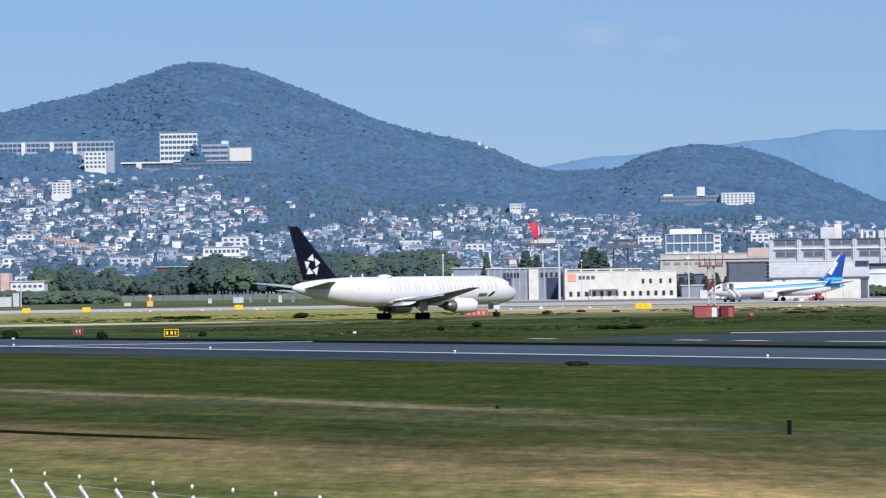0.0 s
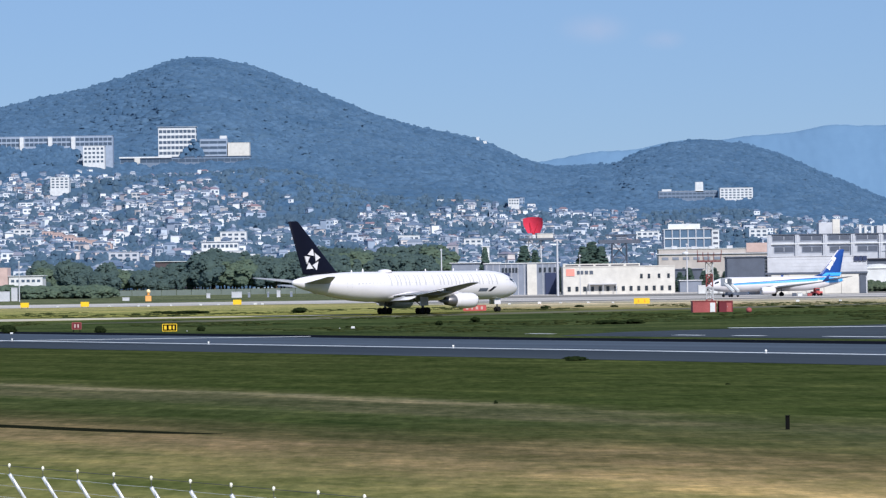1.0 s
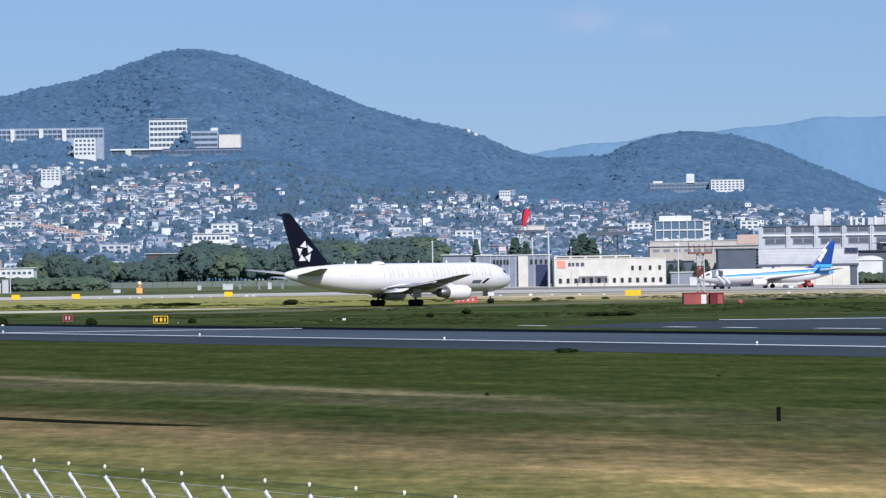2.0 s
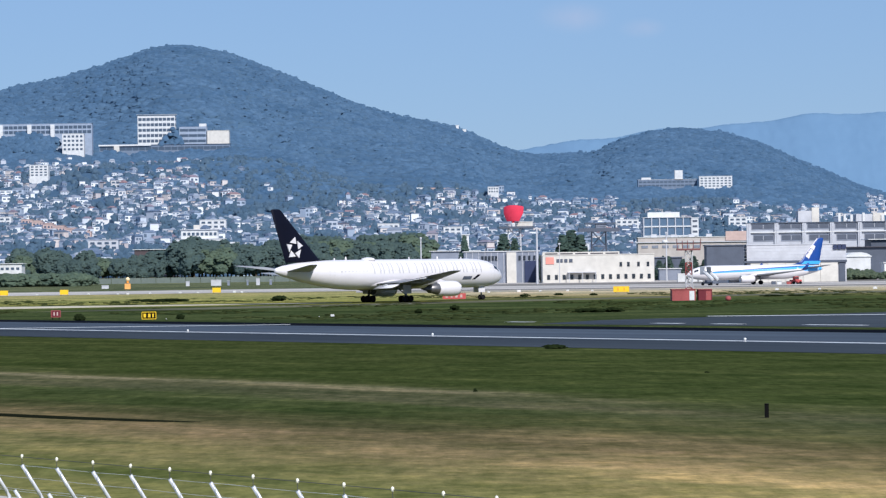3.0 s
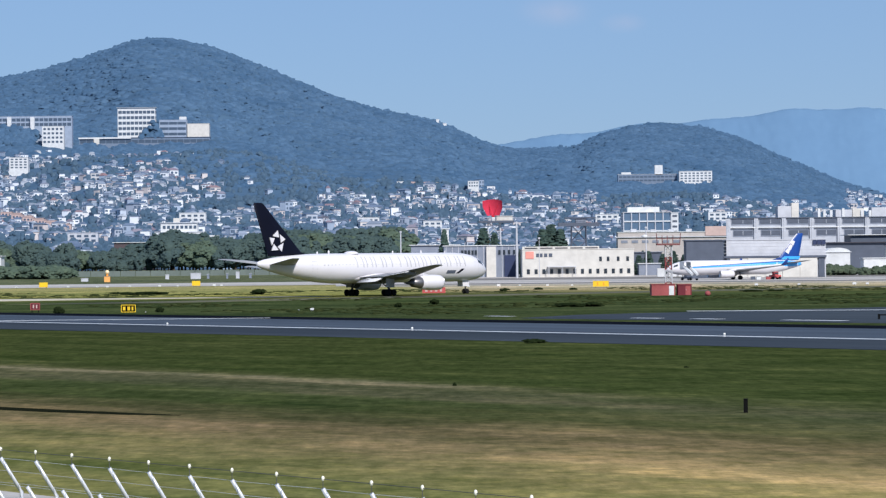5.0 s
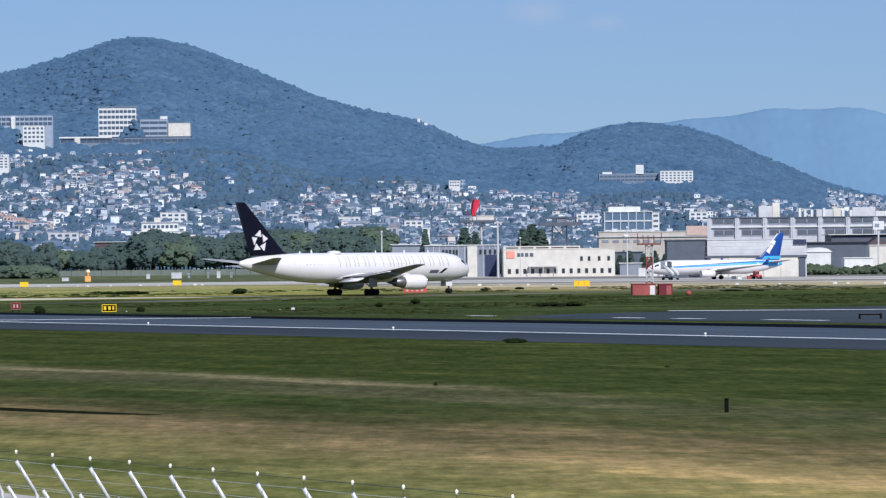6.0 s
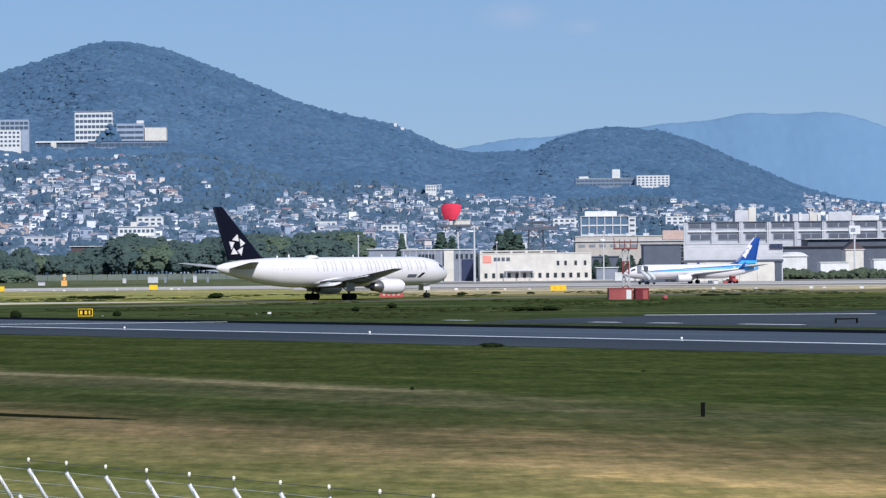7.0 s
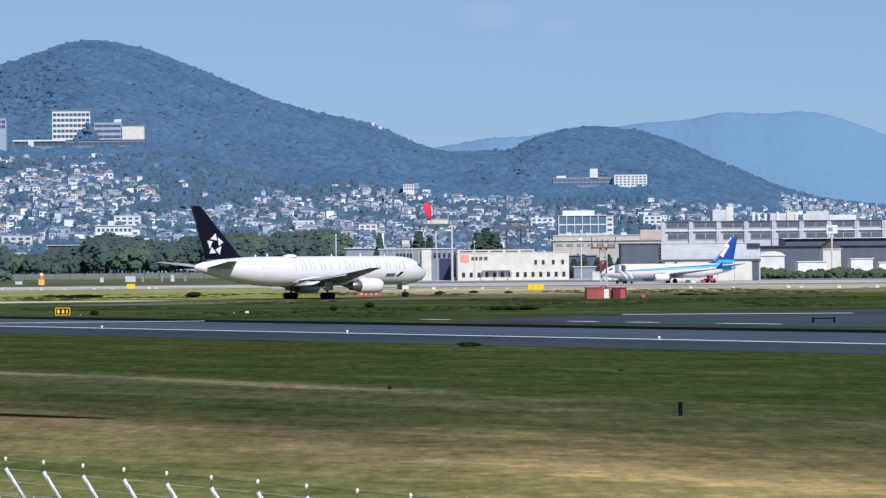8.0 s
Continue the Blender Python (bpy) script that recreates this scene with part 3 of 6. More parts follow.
def window_row(hull, parent, xs, deg, w, h):
    """Cabin windows on both sides, one small dark pane each."""
    z, ry, rz = hull.at(xs[0])
    for side in (-1, 1):
        x, y, zz = hull.point(xs[0], deg, 0.0, side)
        bm = box_bm(-w / 2, w / 2, -0.02, 0.02, -h / 2, h / 2)
        first = part("cabin_window", bm, M_PANE, parent)
        first.matrix_basis = pose(x, y, zz, deg * -side, 0, 0)
        for xx in xs[1:]:
            piece("cabin_window", first.data, parent, pose(xx, y, zz, deg * -side, 0, 0))


def wide_body_airliner():
    jet = thing("airliner", pose(0, 0, 0), "white twin-engine wide-body airliner with a black fin, taxiing", "airliner")
    hull = Hull(((28.7, 4.15, 0.12, 0.12), (28.35, 4.2, 0.62, 0.68), (27.6, 4.3, 1.15, 1.25), (26.3, 4.48, 1.72, 1.85), (24.6, 4.65, 2.18, 2.3),
                 (22.6, 4.75, 2.42, 2.5), (20.0, 4.8, 2.5, 2.58), (-9, 4.8, 2.5, 2.58), (-13, 4.92, 2.42, 2.44), (-17, 5.16, 2.1, 2.08),
                 (-21, 5.42, 1.55, 1.55), (-24.5, 5.6, 0.86, 0.9), (-26.0, 5.66, 0.42, 0.45), (-26.3, 5.68, 0.2, 0.22)))
    body = part("fuselage", hull.body_bm(), M_WHITE, jet, "glossy white fuselage", True)
    part("wing_fairing", turned_bm(((-8.2, 0.3), (-5.5, 1.5), (-1, 2.05), (4.5, 2.05), (8.5, 1.3), (10.5, 0.3)), 24, "x"), M_WHITE, jet, "", True).matrix_basis = Matrix.Translation((0, 0, 3.3)) @ Matrix.Diagonal((1, 1.25, 0.62, 1))
    for s in (-1, 1):
        wing = surface("wing", (((7.2, s * 1.5, 3.15), 11.6, 0.13), ((2.9, s * 8.0, 3.45), 7.6, 0.11), ((-5.8, s * 23.3, 5.25), 2.4, 0.11), ((-6.4, s * 23.8, 5.32), 1.3, 0.08)), M_WINGGREY, jet, label="grey wing")
        part("leading_edge", tube_bm([(7.1, s * 2.4, 3.2), (2.85, s * 8.0, 3.46), (-5.75, s * 23.3, 5.26)], 0.13, 8, 0.07), M_METAL, wing, "bare metal leading edge", True)
        for y0, y1, x0, x1, z0, z1, droop in ((2.6, 7.4, -4.2, -4.5, 2.95, 3.2, 16), (8.4, 16.0, -4.6, -6.4, 3.4, 4.4, 6)):
            flap = surface("flap", (((x0 + 0.5, s * y0, z0), 2.3, 0.12), ((x1 + 0.5, s * y1, z1), 1.6 if y1 > 8 else 2.2, 0.12)), M_FLAP, wing, label="lowered pale grey flap")
            flap.matrix_basis = Matrix.Translation((x0 + 0.5, 0, z0)) @ pose(0, 0, 0, 0, -droop, 0) @ Matrix.Translation((-x0 - 0.5, 0, -z0))
        for y, x, z, ln in ((4.6, -3.6, 2.95, 3.2), (11.0, -3.4, 3.45, 3.4), (15.5, -5.4, 3.85, 2.8)):
            fair = part("flap_fairing", turned_bm(((-ln * 0.6, 0.04), (-ln * 0.2, 0.24), (ln * 0.2, 0.26), (ln * 0.5, 0.05)), 12, "x"), M_WINGGREY, wing, "", True)
            fair.location = (x, s * y, z)
        surface("tailplane", (((-18.2, s * 0.8, 5.55), 6.0, 0.09), ((-25.0, s * 9.1, 6.55), 2.0, 0.08), ((-25.5, s * 9.35, 6.6), 1.3, 0.06)), M_WINGGREY, jet, label="grey tailplane")
        engine(jet, 4.3, 9.3, 0.4, s * 7.9, 2.2, 1.36, M_WHITE)
        strut = part("main_leg", tube_bm([(0.2, s * 4.2, 3.4), (0, s * 4.65, 0.75)], 0.22, 10), M_HUB, jet, "grey undercarriage leg")
        part("bogie_beam", tube_bm([(-0.75, s * 4.65, 0.62), (0.75, s * 4.65, 0.62)], 0.14, 8), M_HUB, strut)
        part("side_brace", tube_bm([(0.1, s * 2.2, 2.6), (0, s * 4.55, 1.3)], 0.1, 8), M_HUB, strut)
        part("gear_door", box_bm(-1.0, 1.0, s * 4.95, s * 5.02, 1.45, 3.0, bevel=0.02), M_WHITE, strut)
    fin = surface("fin", (((-14.6, 0, 7.0), 9.2, 0.09), ((-16.2, 0, 7.6), 7.8, 0.10), ((-24.7, 0, 15.75), 2.3, 0.09), ((-25.1, 0, 15.95), 1.6, 0.07)), M_NAVY, jet, "y", "black fin with five white triangles")
    # five triangles round an open middle, on both faces of the fin
    for side in (-1, 1):
        for i in range(5):
            a = radians(90 + 72 * i)
            bm = bmesh.new()
            q = Vector((math.cos(a), math.sin(a)))
            p = Vector((-q.y, q.x))
            tri = [q * 2.0 - p * 0.15, q * 1.02 + p * 1.05, q * 0.78 - p * 0.42]
            lo = [bm.verts.new((-21.95 + v.x * 0.95, side * 0.2, 9.4 + v.y * 0.95)) for v in tri]
            hi = [bm.verts.new((-21.95 + v.x * 0.95, side * 0.38, 9.4 + v.y * 0.95)) for v in tri]
            bm.faces.new(hi)
            for k in range(3):
                bm.faces.new((lo[k], lo[(k + 1) % 3], hi[(k + 1) % 3], hi[k]))
            bmesh.ops.recalc_face_normals(bm, faces=bm.faces[:])
            part("emblem_triangle", bm, M_WHITE, fin, "white painted triangle")
    # pale bars stand for the large lettering
    for side in (-1, 1):
        x = -5.4
        for w in (1.5, 1.35, 1.7, 1.5, 0.0, 1.7, 1.2, 1.2, 0.45, 1.7, 1.6, 1.6, 1.4):
            if not w:
                x += 1.2
                continue
            bm = bmesh.new()
            w *= 1.12
            st = min(0.24, w * 0.4)
            hull.patch(bm, ((x, 3), (x + st, 3), (x + st, 49), (x, 49)), side, nx=1)
            if w > 0.7:
                hull.patch(bm, ((x + w - st, 3), (x + w, 3), (x + w, 49), (x + w - st, 49)), side, nx=1)
            part("lettering_bar", bm, M_LETTER, body, "pale grey bars of lettering")
            x += w + 0.6
        bm = bmesh.new()
        hull.patch(bm, ((16.4, -26), (18.6, -26), (18.9, -12), (16.7, -12)), side, nx=3)
        part("nose_mark", bm, M_SLATE, body, "small dark blue mark")
        bm = bmesh.new()
        hull.patch(bm, ((18.9, -26), (19.7, -26), (21.0, -6), (20.2, -6)), side, nx=3)
        part("nose_mark", bm, M_NAVY, body, "slanted dark blue mark")
        for x in (23.9, -15.6):
            bm = bmesh.new()
            for c in (((x, -20), (x + 0.05, -20), (x + 0.05, 25), (x, 25)), ((x + 1.05, -20), (x + 1.1, -20), (x + 1.1, 25), (x + 1.05, 25)), ((x, 25), (x + 1.1, 25), (x + 1.1, 26.5), (x, 26.5))):
                hull.patch(bm, c, side, 0.01, 2, 3)
            part("door_seam", bm, M_LETTER, body, "thin grey door outline")
        bm = bmesh.new()
        hull.patch(bm, ((25.2, 28), (26.9, 20), (26.6, 48), (25.5, 50)), side, 0.012, 4, 3)
        part("cockpit_window", bm, M_GLASSDARK, body, "dark cockpit window")
    window_row(hull, body, [-13 + 0.85 * i for i in range(41)], 9, 0.26, 0.36)
    for x, r, h in ((12.5, 0.16, 0.5), (-4.5, 1.3, 0.42), (-9.8, 0.18, 0.6), (5.5, 0.14, 0.45), (-12.5, 0.16, 0.4), (18.5, 0.12, 0.35)):
        z, _, rz = hull.at(x)
        dome = part("antenna", turned_bm(((-0.2, r), (h * 0.5, r * 0.9), (h * 0.85, r * 0.5), (h, r * 0.1)), 12), M_WHITE, body, "white antenna housing", True)
        dome.location = (x, 0, z + rz - 0.02)
    nose_leg = part("nose_leg", tube_bm([(23.4, 0, 3.0), (23.7, 0, 0.5)], 0.14, 10), M_HUB, jet, "grey nose leg")
    part("taxi_light", turned_bm(((0, 0.16), (0.12, 0.16)), 12, "x"), M_METAL, nose_leg).location = (23.84, 0, 1.7)
    for s in (-1, 1):
        part("nose_gear_door", box_bm(22.3, 23.9, s * 0.62, s * 0.66, 1.35, 2.4, bevel=0.01), M_WHITE, nose_leg)
    rolling = [(wheel(jet, x, y, 0.57, 0.42), x, y, 0.57) for x in (-0.72, 0.72) for y in (-5.1, -4.2, 4.2, 5.1)]
    rolling += [(wheel(jet, 23.7, y, 0.46, 0.32), 23.7, y, 0.46) for y in (-0.36, 0.36)]
    return jet, rolling


def narrow_body_airliner():
    jet = thing("airliner", pose(0, 0, 0), "white narrow-body airliner with blue stripes and a blue fin, parked", "airliner")
    hull = Hull(((20.2, 2.85, 0.1, 0.1), (19.9, 2.9, 0.5, 0.5), (19.2, 2.98, 0.9, 0.95), (18.0, 3.12, 1.35, 1.4), (16.4, 3.25, 1.72, 1.8), (14.0, 3.32, 1.88, 1.98),
                 (-8.0, 3.32, 1.88, 1.98), (-11.0, 3.5, 1.75, 1.8), (-14.5, 3.82, 1.25, 1.35), (-17.5, 4.1, 0.7, 0.8), (-19.0, 4.22, 0.32, 0.35)))
    body = part("fuselage", hull.body_bm(32), M_WHITE, jet, "glossy white fuselage", True)
    for s in (-1, 1):
        wing = surface("wing", (((4.6, s * 1.2, 2.3), 7.6, 0.13), ((1.6, s * 5.6, 2.65), 4.9, 0.11), ((-6.3, s * 17.0, 3.85), 1.7, 0.10)), M_WINGGREY, jet, label="grey wing")
        bm = bmesh.new()
        add_rings(bm, [foil((-6.3, s * 17.0, 3.85), 1.7, 0.09, "y"), foil((-7.1, s * 17.6, 4.8), 1.0, 0.08, "y"), foil((-7.7, s * 17.9, 5.7), 0.6, 0.06, "y")])
        bmesh.ops.recalc_face_normals(bm, faces=bm.faces[:])
        part("winglet", bm, M_BLUE, wing, "blue upturned winglet", True)
        surface("tailplane", (((-13.2, s * 0.5, 4.3), 4.0, 0.09), ((-17.6, s * 7.1, 5.1), 1.4, 0.08)), M_WINGGREY, jet, label="grey tailplane")
        engine(jet, 2.6, 6.6, 1.2, s * 4.85, 1.55, 1.02, M_WHITE)
        part("main_leg", tube_bm([(0, s * 2.5, 2.4), (0, s * 2.86, 0.6)], 0.14, 8), M_HUB, jet, "grey undercarriage leg")
        for y in (2.5, 3.2):
            wheel(jet, 0, s * y, 0.56, 0.36)
        wheel(jet, 15.6, s * 0.22, 0.34, 0.22)
        for corners, mt, lab in ((((-13, 20), (14.5, -4), (14.5, 3), (-13, 44)), M_SKYBLUE, "pale blue stripe"), (((-13, 44), (14.5, 3.5), (14.5, 6.5), (-13, 54)), M_BLUE, "dark blue stripe"),
                                 (((-18.6, -50), (-13, -2), (-13, 58), (-18.6, 60)), M_SKYBLUE, "pale blue tail band")):
            bm = bmesh.new()
            hull.patch(bm, corners, s, 0.015, 12, 4)
            part("stripe", bm, mt, body, lab)
        bm = bmesh.new()
        hull.patch(bm, ((17.2, 24), (18.5, 18), (18.3, 42), (17.3, 46)), s, 0.012, 4, 3)
        part("cockpit_window", bm, M_GLASSDARK, body, "dark cockpit window")
    part("fin_edge", tube_bm([(-12.35, 0, 5.95), (-17.55, 0, 12.3)], 0.13, 6), M_WHITE, jet, "white leading edge of the fin", True)
    fin = surface("fin", (((-9.6, 0, 5.1), 8.4, 0.04), ((-12.4, 0, 5.9), 5.7, 0.08), ((-17.6, 0, 12.3), 1.75, 0.09), ((-17.9, 0, 12.5), 1.3, 0.06)), M_BLUE, jet, "y", "royal blue fin")
    for s in (-1, 1):
        for i in range(3):
            bm = bmesh.new()
            cx, cz, k = -16.35 + 0.72 * i, 9.9 - 1.1 * i, 0.98 + 0.06 * i
            outline = [(cx + k * (a * -0.59 + b * 0.81), cz + k * (a * 0.81 + b * 0.59)) for a, b in ((-0.62, -0.55), (-0.62, 0.60), (0.55, 0.42), (0.62, -0.30))]
            add_rings(bm, [[(x, s * y, z) for x, z in outline] for y in (0.05, 0.29)])
            bmesh.ops.recalc_face_normals(bm, faces=bm.faces[:])
            part("fin_mark", bm, M_WHITE, fin, "white mark on the fin")
        bm = bmesh.new()
        add_rings(bm, [foil((-12.6, s * 0.05, 5.35), 5.5, 0.09, "y"), foil((-13.4, s * 0.05, 6.2), 5.1, 0.09, "y")])
        bmesh.ops.recalc_face_normals(bm, faces=bm.faces[:])
        part("fin_base", bm, M_SKYBLUE, fin, "pale blue band at the foot of the fin")
    part("nose_leg", tube_bm([(15.4, 0, 2.0), (15.6, 0, 0.4)], 0.1, 8), M_HUB, jet)
    window_row(hull, body, [-10 + 0.75 * i for i in range(33)], 14, 0.24, 0.34)
    return jet


white_jet, rolling_wheels = wide_body_airliner()
blue_jet = narrow_body_airliner()
blue_jet.matrix_basis = pose(91.4, 845, 0.05, 0, 0, 180 + 14)


# ---- buildings ----
def building(name, label, x0, x1, y, depth, top, wall, rows=0, cols=0, roof=None, glass=None, win=(0.6, 0.5), margin=(0.5, 0.6), foot=None, category="building", lip=0.35, band=None, cols_side=0):
    """A walled block with a roof slab and a window for each bay; its front looks towards -y."""
    w = x1 - x0
    base = min(height(x, yy) for x in (x0, x1) for yy in (y, y + depth)) if foot is None else foot
    base -= 0.3
    h = top - base
    b = thing(name, pose((x0 + x1) / 2, y + depth / 2, base), label, category)
    part("wall", box_bm(-w / 2, w / 2, -depth / 2, depth / 2, 0, h - 0.25), wall, b)
    rf = bmesh.new()
    add_box(rf, -w / 2 - lip, w / 2 + lip, -depth / 2 - lip, depth / 2 + lip, h - 0.25, h)
    part("roof", rf, roof or wall, b)
    if rows:
        lo, hi = (margin[0], h - margin[1]) if band is None else (band[0] - base, band[1] - base)
        bay, storey = (w - 1.0) / cols, (hi - lo) / rows
        pw, ph = bay * win[0], storey * win[1]
        frame_bm = bmesh.new()
        add_box(frame_bm, -pw / 2, pw / 2, -0.05, 0.12, -ph / 2, ph / 2)
        first = None
        for r in range(rows):
            for c in range(cols):
                m = pose(-w / 2 + 0.5 + bay * (c + 0.5), -depth / 2, lo + storey * (r + 0.5))
                if first is None:
                    first = part("window", frame_bm, glass or M_GLASSDARK, b)
                    first.matrix_basis = m
                else:
                    piece("window", first.data, b, m)
        if cols_side:
            bay = (depth - 1.0) / cols_side
            for r in range(rows):
                for c in range(cols_side):
                    piece("window", first.data, b, pose(w / 2, -depth / 2 + 0.5 + bay * (c + 0.5), lo + storey * (r + 0.5), 0, 0, 90))
    return b


def extra(b, name, x0, x1, y0, y1, z0, z1, material, label="", bevel=0.0):
    """A further part of a building, given in the world's metres."""
    o = b.matrix_basis.translation
    return part(name, box_bm(x0 - o.x, x1 - o.x, y0 - o.y, y1 - o.y, z0 - o.z, z1 - o.z, bevel=bevel), material, b, label)


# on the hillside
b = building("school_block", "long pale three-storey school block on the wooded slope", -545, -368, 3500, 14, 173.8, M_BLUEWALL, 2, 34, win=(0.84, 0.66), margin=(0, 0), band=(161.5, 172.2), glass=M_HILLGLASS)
for x in (-520, -470, -438, -412):
    extra(b, "stair_bay", x - 2.2, x + 2.2, 3496.5, 3501, 150, 172.5, M_CONC, "projecting white stair bay")
building("school_wing", "white four-storey school wing on the wooded slope", -398, -374, 3470, 12, 161, M_CONC, 4, 5, band=(141, 160), glass=M_HILLGLASS)
b = building("campus_tower", "white six-storey campus block with dark window bands", -312, -270.4, 3450, 16, 179.8, M_CONC, 5, 9, win=(0.84, 0.55), band=(147.5, 177.5), glass=M_HILLGLASS, lip=1.5, cols_side=3)
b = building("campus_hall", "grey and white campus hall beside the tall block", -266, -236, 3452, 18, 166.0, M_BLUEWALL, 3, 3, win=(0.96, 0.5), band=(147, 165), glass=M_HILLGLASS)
extra(b, "roof_room", -244, -236.4, 3453, 3463, 166, 169.2, M_CONC)
building("lecture_hall", "cream windowless lecture hall with a stepped roof", -235, -211, 3451, 20, 161.5, M_CREAM)
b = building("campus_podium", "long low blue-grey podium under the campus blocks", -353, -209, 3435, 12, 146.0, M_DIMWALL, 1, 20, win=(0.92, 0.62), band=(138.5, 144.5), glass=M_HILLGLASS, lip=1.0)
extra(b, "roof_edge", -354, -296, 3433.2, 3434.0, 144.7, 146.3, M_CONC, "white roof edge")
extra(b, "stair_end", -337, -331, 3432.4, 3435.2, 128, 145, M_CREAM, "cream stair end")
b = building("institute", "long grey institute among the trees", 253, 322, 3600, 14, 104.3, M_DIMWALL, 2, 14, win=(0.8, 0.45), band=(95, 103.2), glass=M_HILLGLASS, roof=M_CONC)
extra(b, "chimney_block", 295.7, 304.8, 3600, 3608, 103, 114.6, M_CONC, "white rooftop block")
extra(b, "roof_room", 257, 268, 3600, 3606, 104, 106.6, M_CONC)
building("institute_wing", "white four-storey institute wing on the slope", 323, 361, 3588, 14, 107.1, M_CONC, 4, 8, win=(0.6, 0.5), band=(94, 106), glass=M_HILLGLASS)
building("apartment_block", "cream five-storey apartment block on the slope", -234, -213, 2900, 12, 92.1, M_CONC, 5, 6, band=(78, 91), glass=M_HILLGLASS)
building("apartment_block", "white four-storey apartment block on the slope", -376, -358, 3000, 12, 110.3, M_CONC, 4, 4, band=(99, 109.5), glass=M_HILLGLASS)
building("apartment_block", "white five-storey apartment block above the roofs", 69, 80, 3150, 10, 87, M_CONC, 2, 4, band=(80.5, 86.4), glass=M_HILLGLASS)
for i, x in enumerate((-3, 9, 21, 33)):
    building("terrace_house", "tall pale terrace house on the slope", x, x + 9.5, 3200, 9, 88.5 - i * 0.4, (M_CONC, M_PINK, M_PINK, M_CREAM)[i], 3, 2, band=(79, 87.5), glass=M_HILLGLASS, category="house")
b = building("clinic", "large white stepped building at the foot of the town", -134, -107, 1700, 14, 23.5, M_CONC, 2, 11, win=(0.72, 0.34), band=(17.5, 23), glass=M_HILLGLASS)
extra(b, "upper_storey", -131, -111, 1702, 1713, 23.4, 28.2, M_CONC, "white set-back upper storey")
extra(b, "upper_roof", -131.5, -110.5, 1701.4, 1713.5, 28.2, 28.6, M_PALEGREY)
for i in range(8):
    extra(b, "upper_window", -129.8 + i * 2.4, -128.3 + i * 2.4, 1701.8, 1702.1, 25.2, 26.8, M_HILLGLASS)
extra(b, "lift_room", -124.2, -120.8, 1704, 1708, 28.5, 31.0, M_CREAM, "cream lift room")
extra(b, "side_wing", -106.9, -99.5, 1701, 1712, 8, 21.4, M_CONC, "lower white side wing")
b = building("warehouse", "low warehouse with a brown front and pale roof", -138, -117, 1500, 14, 16.6, M_BROWN, roof=M_CONC, lip=0.8)
b = building("depot", "low white depot with a ribbed front behind the hedge", -160, -147.5, 1150, 10, 9.6, M_CONC, 1, 6, win=(0.6, 0.4), band=(6.4, 8.8), glass=M_HILLGLASS, lip=0.5)
extra(b, "end_wall", -163.5, -160.3, 1149, 1158, 0, 12.6, M_PINK, "salmon end wall")
b = building("warehouse", "low pale warehouse behind the trees", 4, 22, 1180, 14, 12.2, M_GREYWALL, roof=M_CONC, lip=0.8)
b = building("shed", "white pump house behind the trees", 15.0, 17.6, 1130, 4, 17.8, M_CONC, category="shed")
for i in range(11):
    x, y = -318 + i * 7.2 + 3 * (i % 2), 2480 - i * 24
    building("terrace_house", "salmon terrace house stepping down the slope", x, x + 9.0, y, 8, height(x, y) + 7.5, M_PINK, 2, 3, band=(height(x, y) + 1.0, height(x, y) + 6.8), glass=M_HILLGLASS, category="house", roof=M_PINK)
building("pavilion", "small white pavilion on the ridge of the hill", 51, 55, 4285, 5, height(53, 4288) + 8, M_CONC, category="pavilion")
building("pavilion", "low white pavilion below the ridge of the hill", 60, 65, 4270, 5, height(62, 4272) + 7, M_CONC, category="pavilion")
for i in range(11):
    x = -430 + i * 76 + random.uniform(-18, 18)
    y = random.uniform(1750, 2700)
    if -160 < x < -90:
        continue
    w, hgt = random.uniform(12, 22), random.uniform(8, 12)
    x *= y / 2600
    building("apartment_block", "pale concrete apartment block among houses", x, x + w, y, 11, height(x, y) + hgt, random.choice((M_CONC, M_CONC, M_PALEGREY, M_CONC)), int(hgt / 3), int(w / 4), band=(height(x, y) + 0.6, height(x, y) + hgt - 0.8), glass=M_HILLGLASS)

# round the airfield
b = building("office_block", "blue-glazed office block with white frames", 118.6, 143.6, 1650, 18, 30.9, M_HAZEGLASS, 3, 10, win=(0.86, 0.8), band=(14, 30), glass=M_HAZEGLASS, roof=M_CONC, lip=0.6)
for i in range(7):
    extra(b, "mullion", 118.4 + i * 4.2, 118.9 + i * 4.2, 1649.4, 1650.2, 8, 30.8, M_PALEGREY)
for z in (20.5, 25.6):
    extra(b, "floor_band", 118.4, 143.6, 1649.5, 1650.3, z, z + 0.7, M_CONC)
extra(b, "roof_plant", 121, 138, 1653, 1660, 30.8, 33.6, M_CONC)
b = building("office_stair_tower", "white stair tower with dark slots", 143.9, 147.7, 1649, 10, 30.6, M_CONC, 5, 1, win=(0.9, 0.4), band=(16, 30), glass=M_SLATE)
b = building("cargo_building", "long low beige cargo building", 98.0, 152, 1400, 10, 18.2, plain("beige_cladding", (0.46, 0.42, 0.40), 0.7), roof=M_CONC)
extra(b, "roof_sign", 137.5, 147.5, 1399.5, 1400.5, 16.2, 20.4, M_PINK, "salmon rooftop board")
extra(b, "ledge", 97.0, 152.2, 1399.3, 1400.1, 15.6, 16.0, M_PALEGREY)
for i in range(11):
    extra(b, "window", 99.5 + i * 4.7, 102.4 + i * 4.7, 1399.8, 1400.1, 13.2, 14.4, M_GREYWALL)
for x in (104, 113, 121, 129):
    extra(b, "roof_unit", x, x + 2.6, 1402, 1404, 18.1, 19.2 + 0.05 * (x % 7), M_PALEGREY)
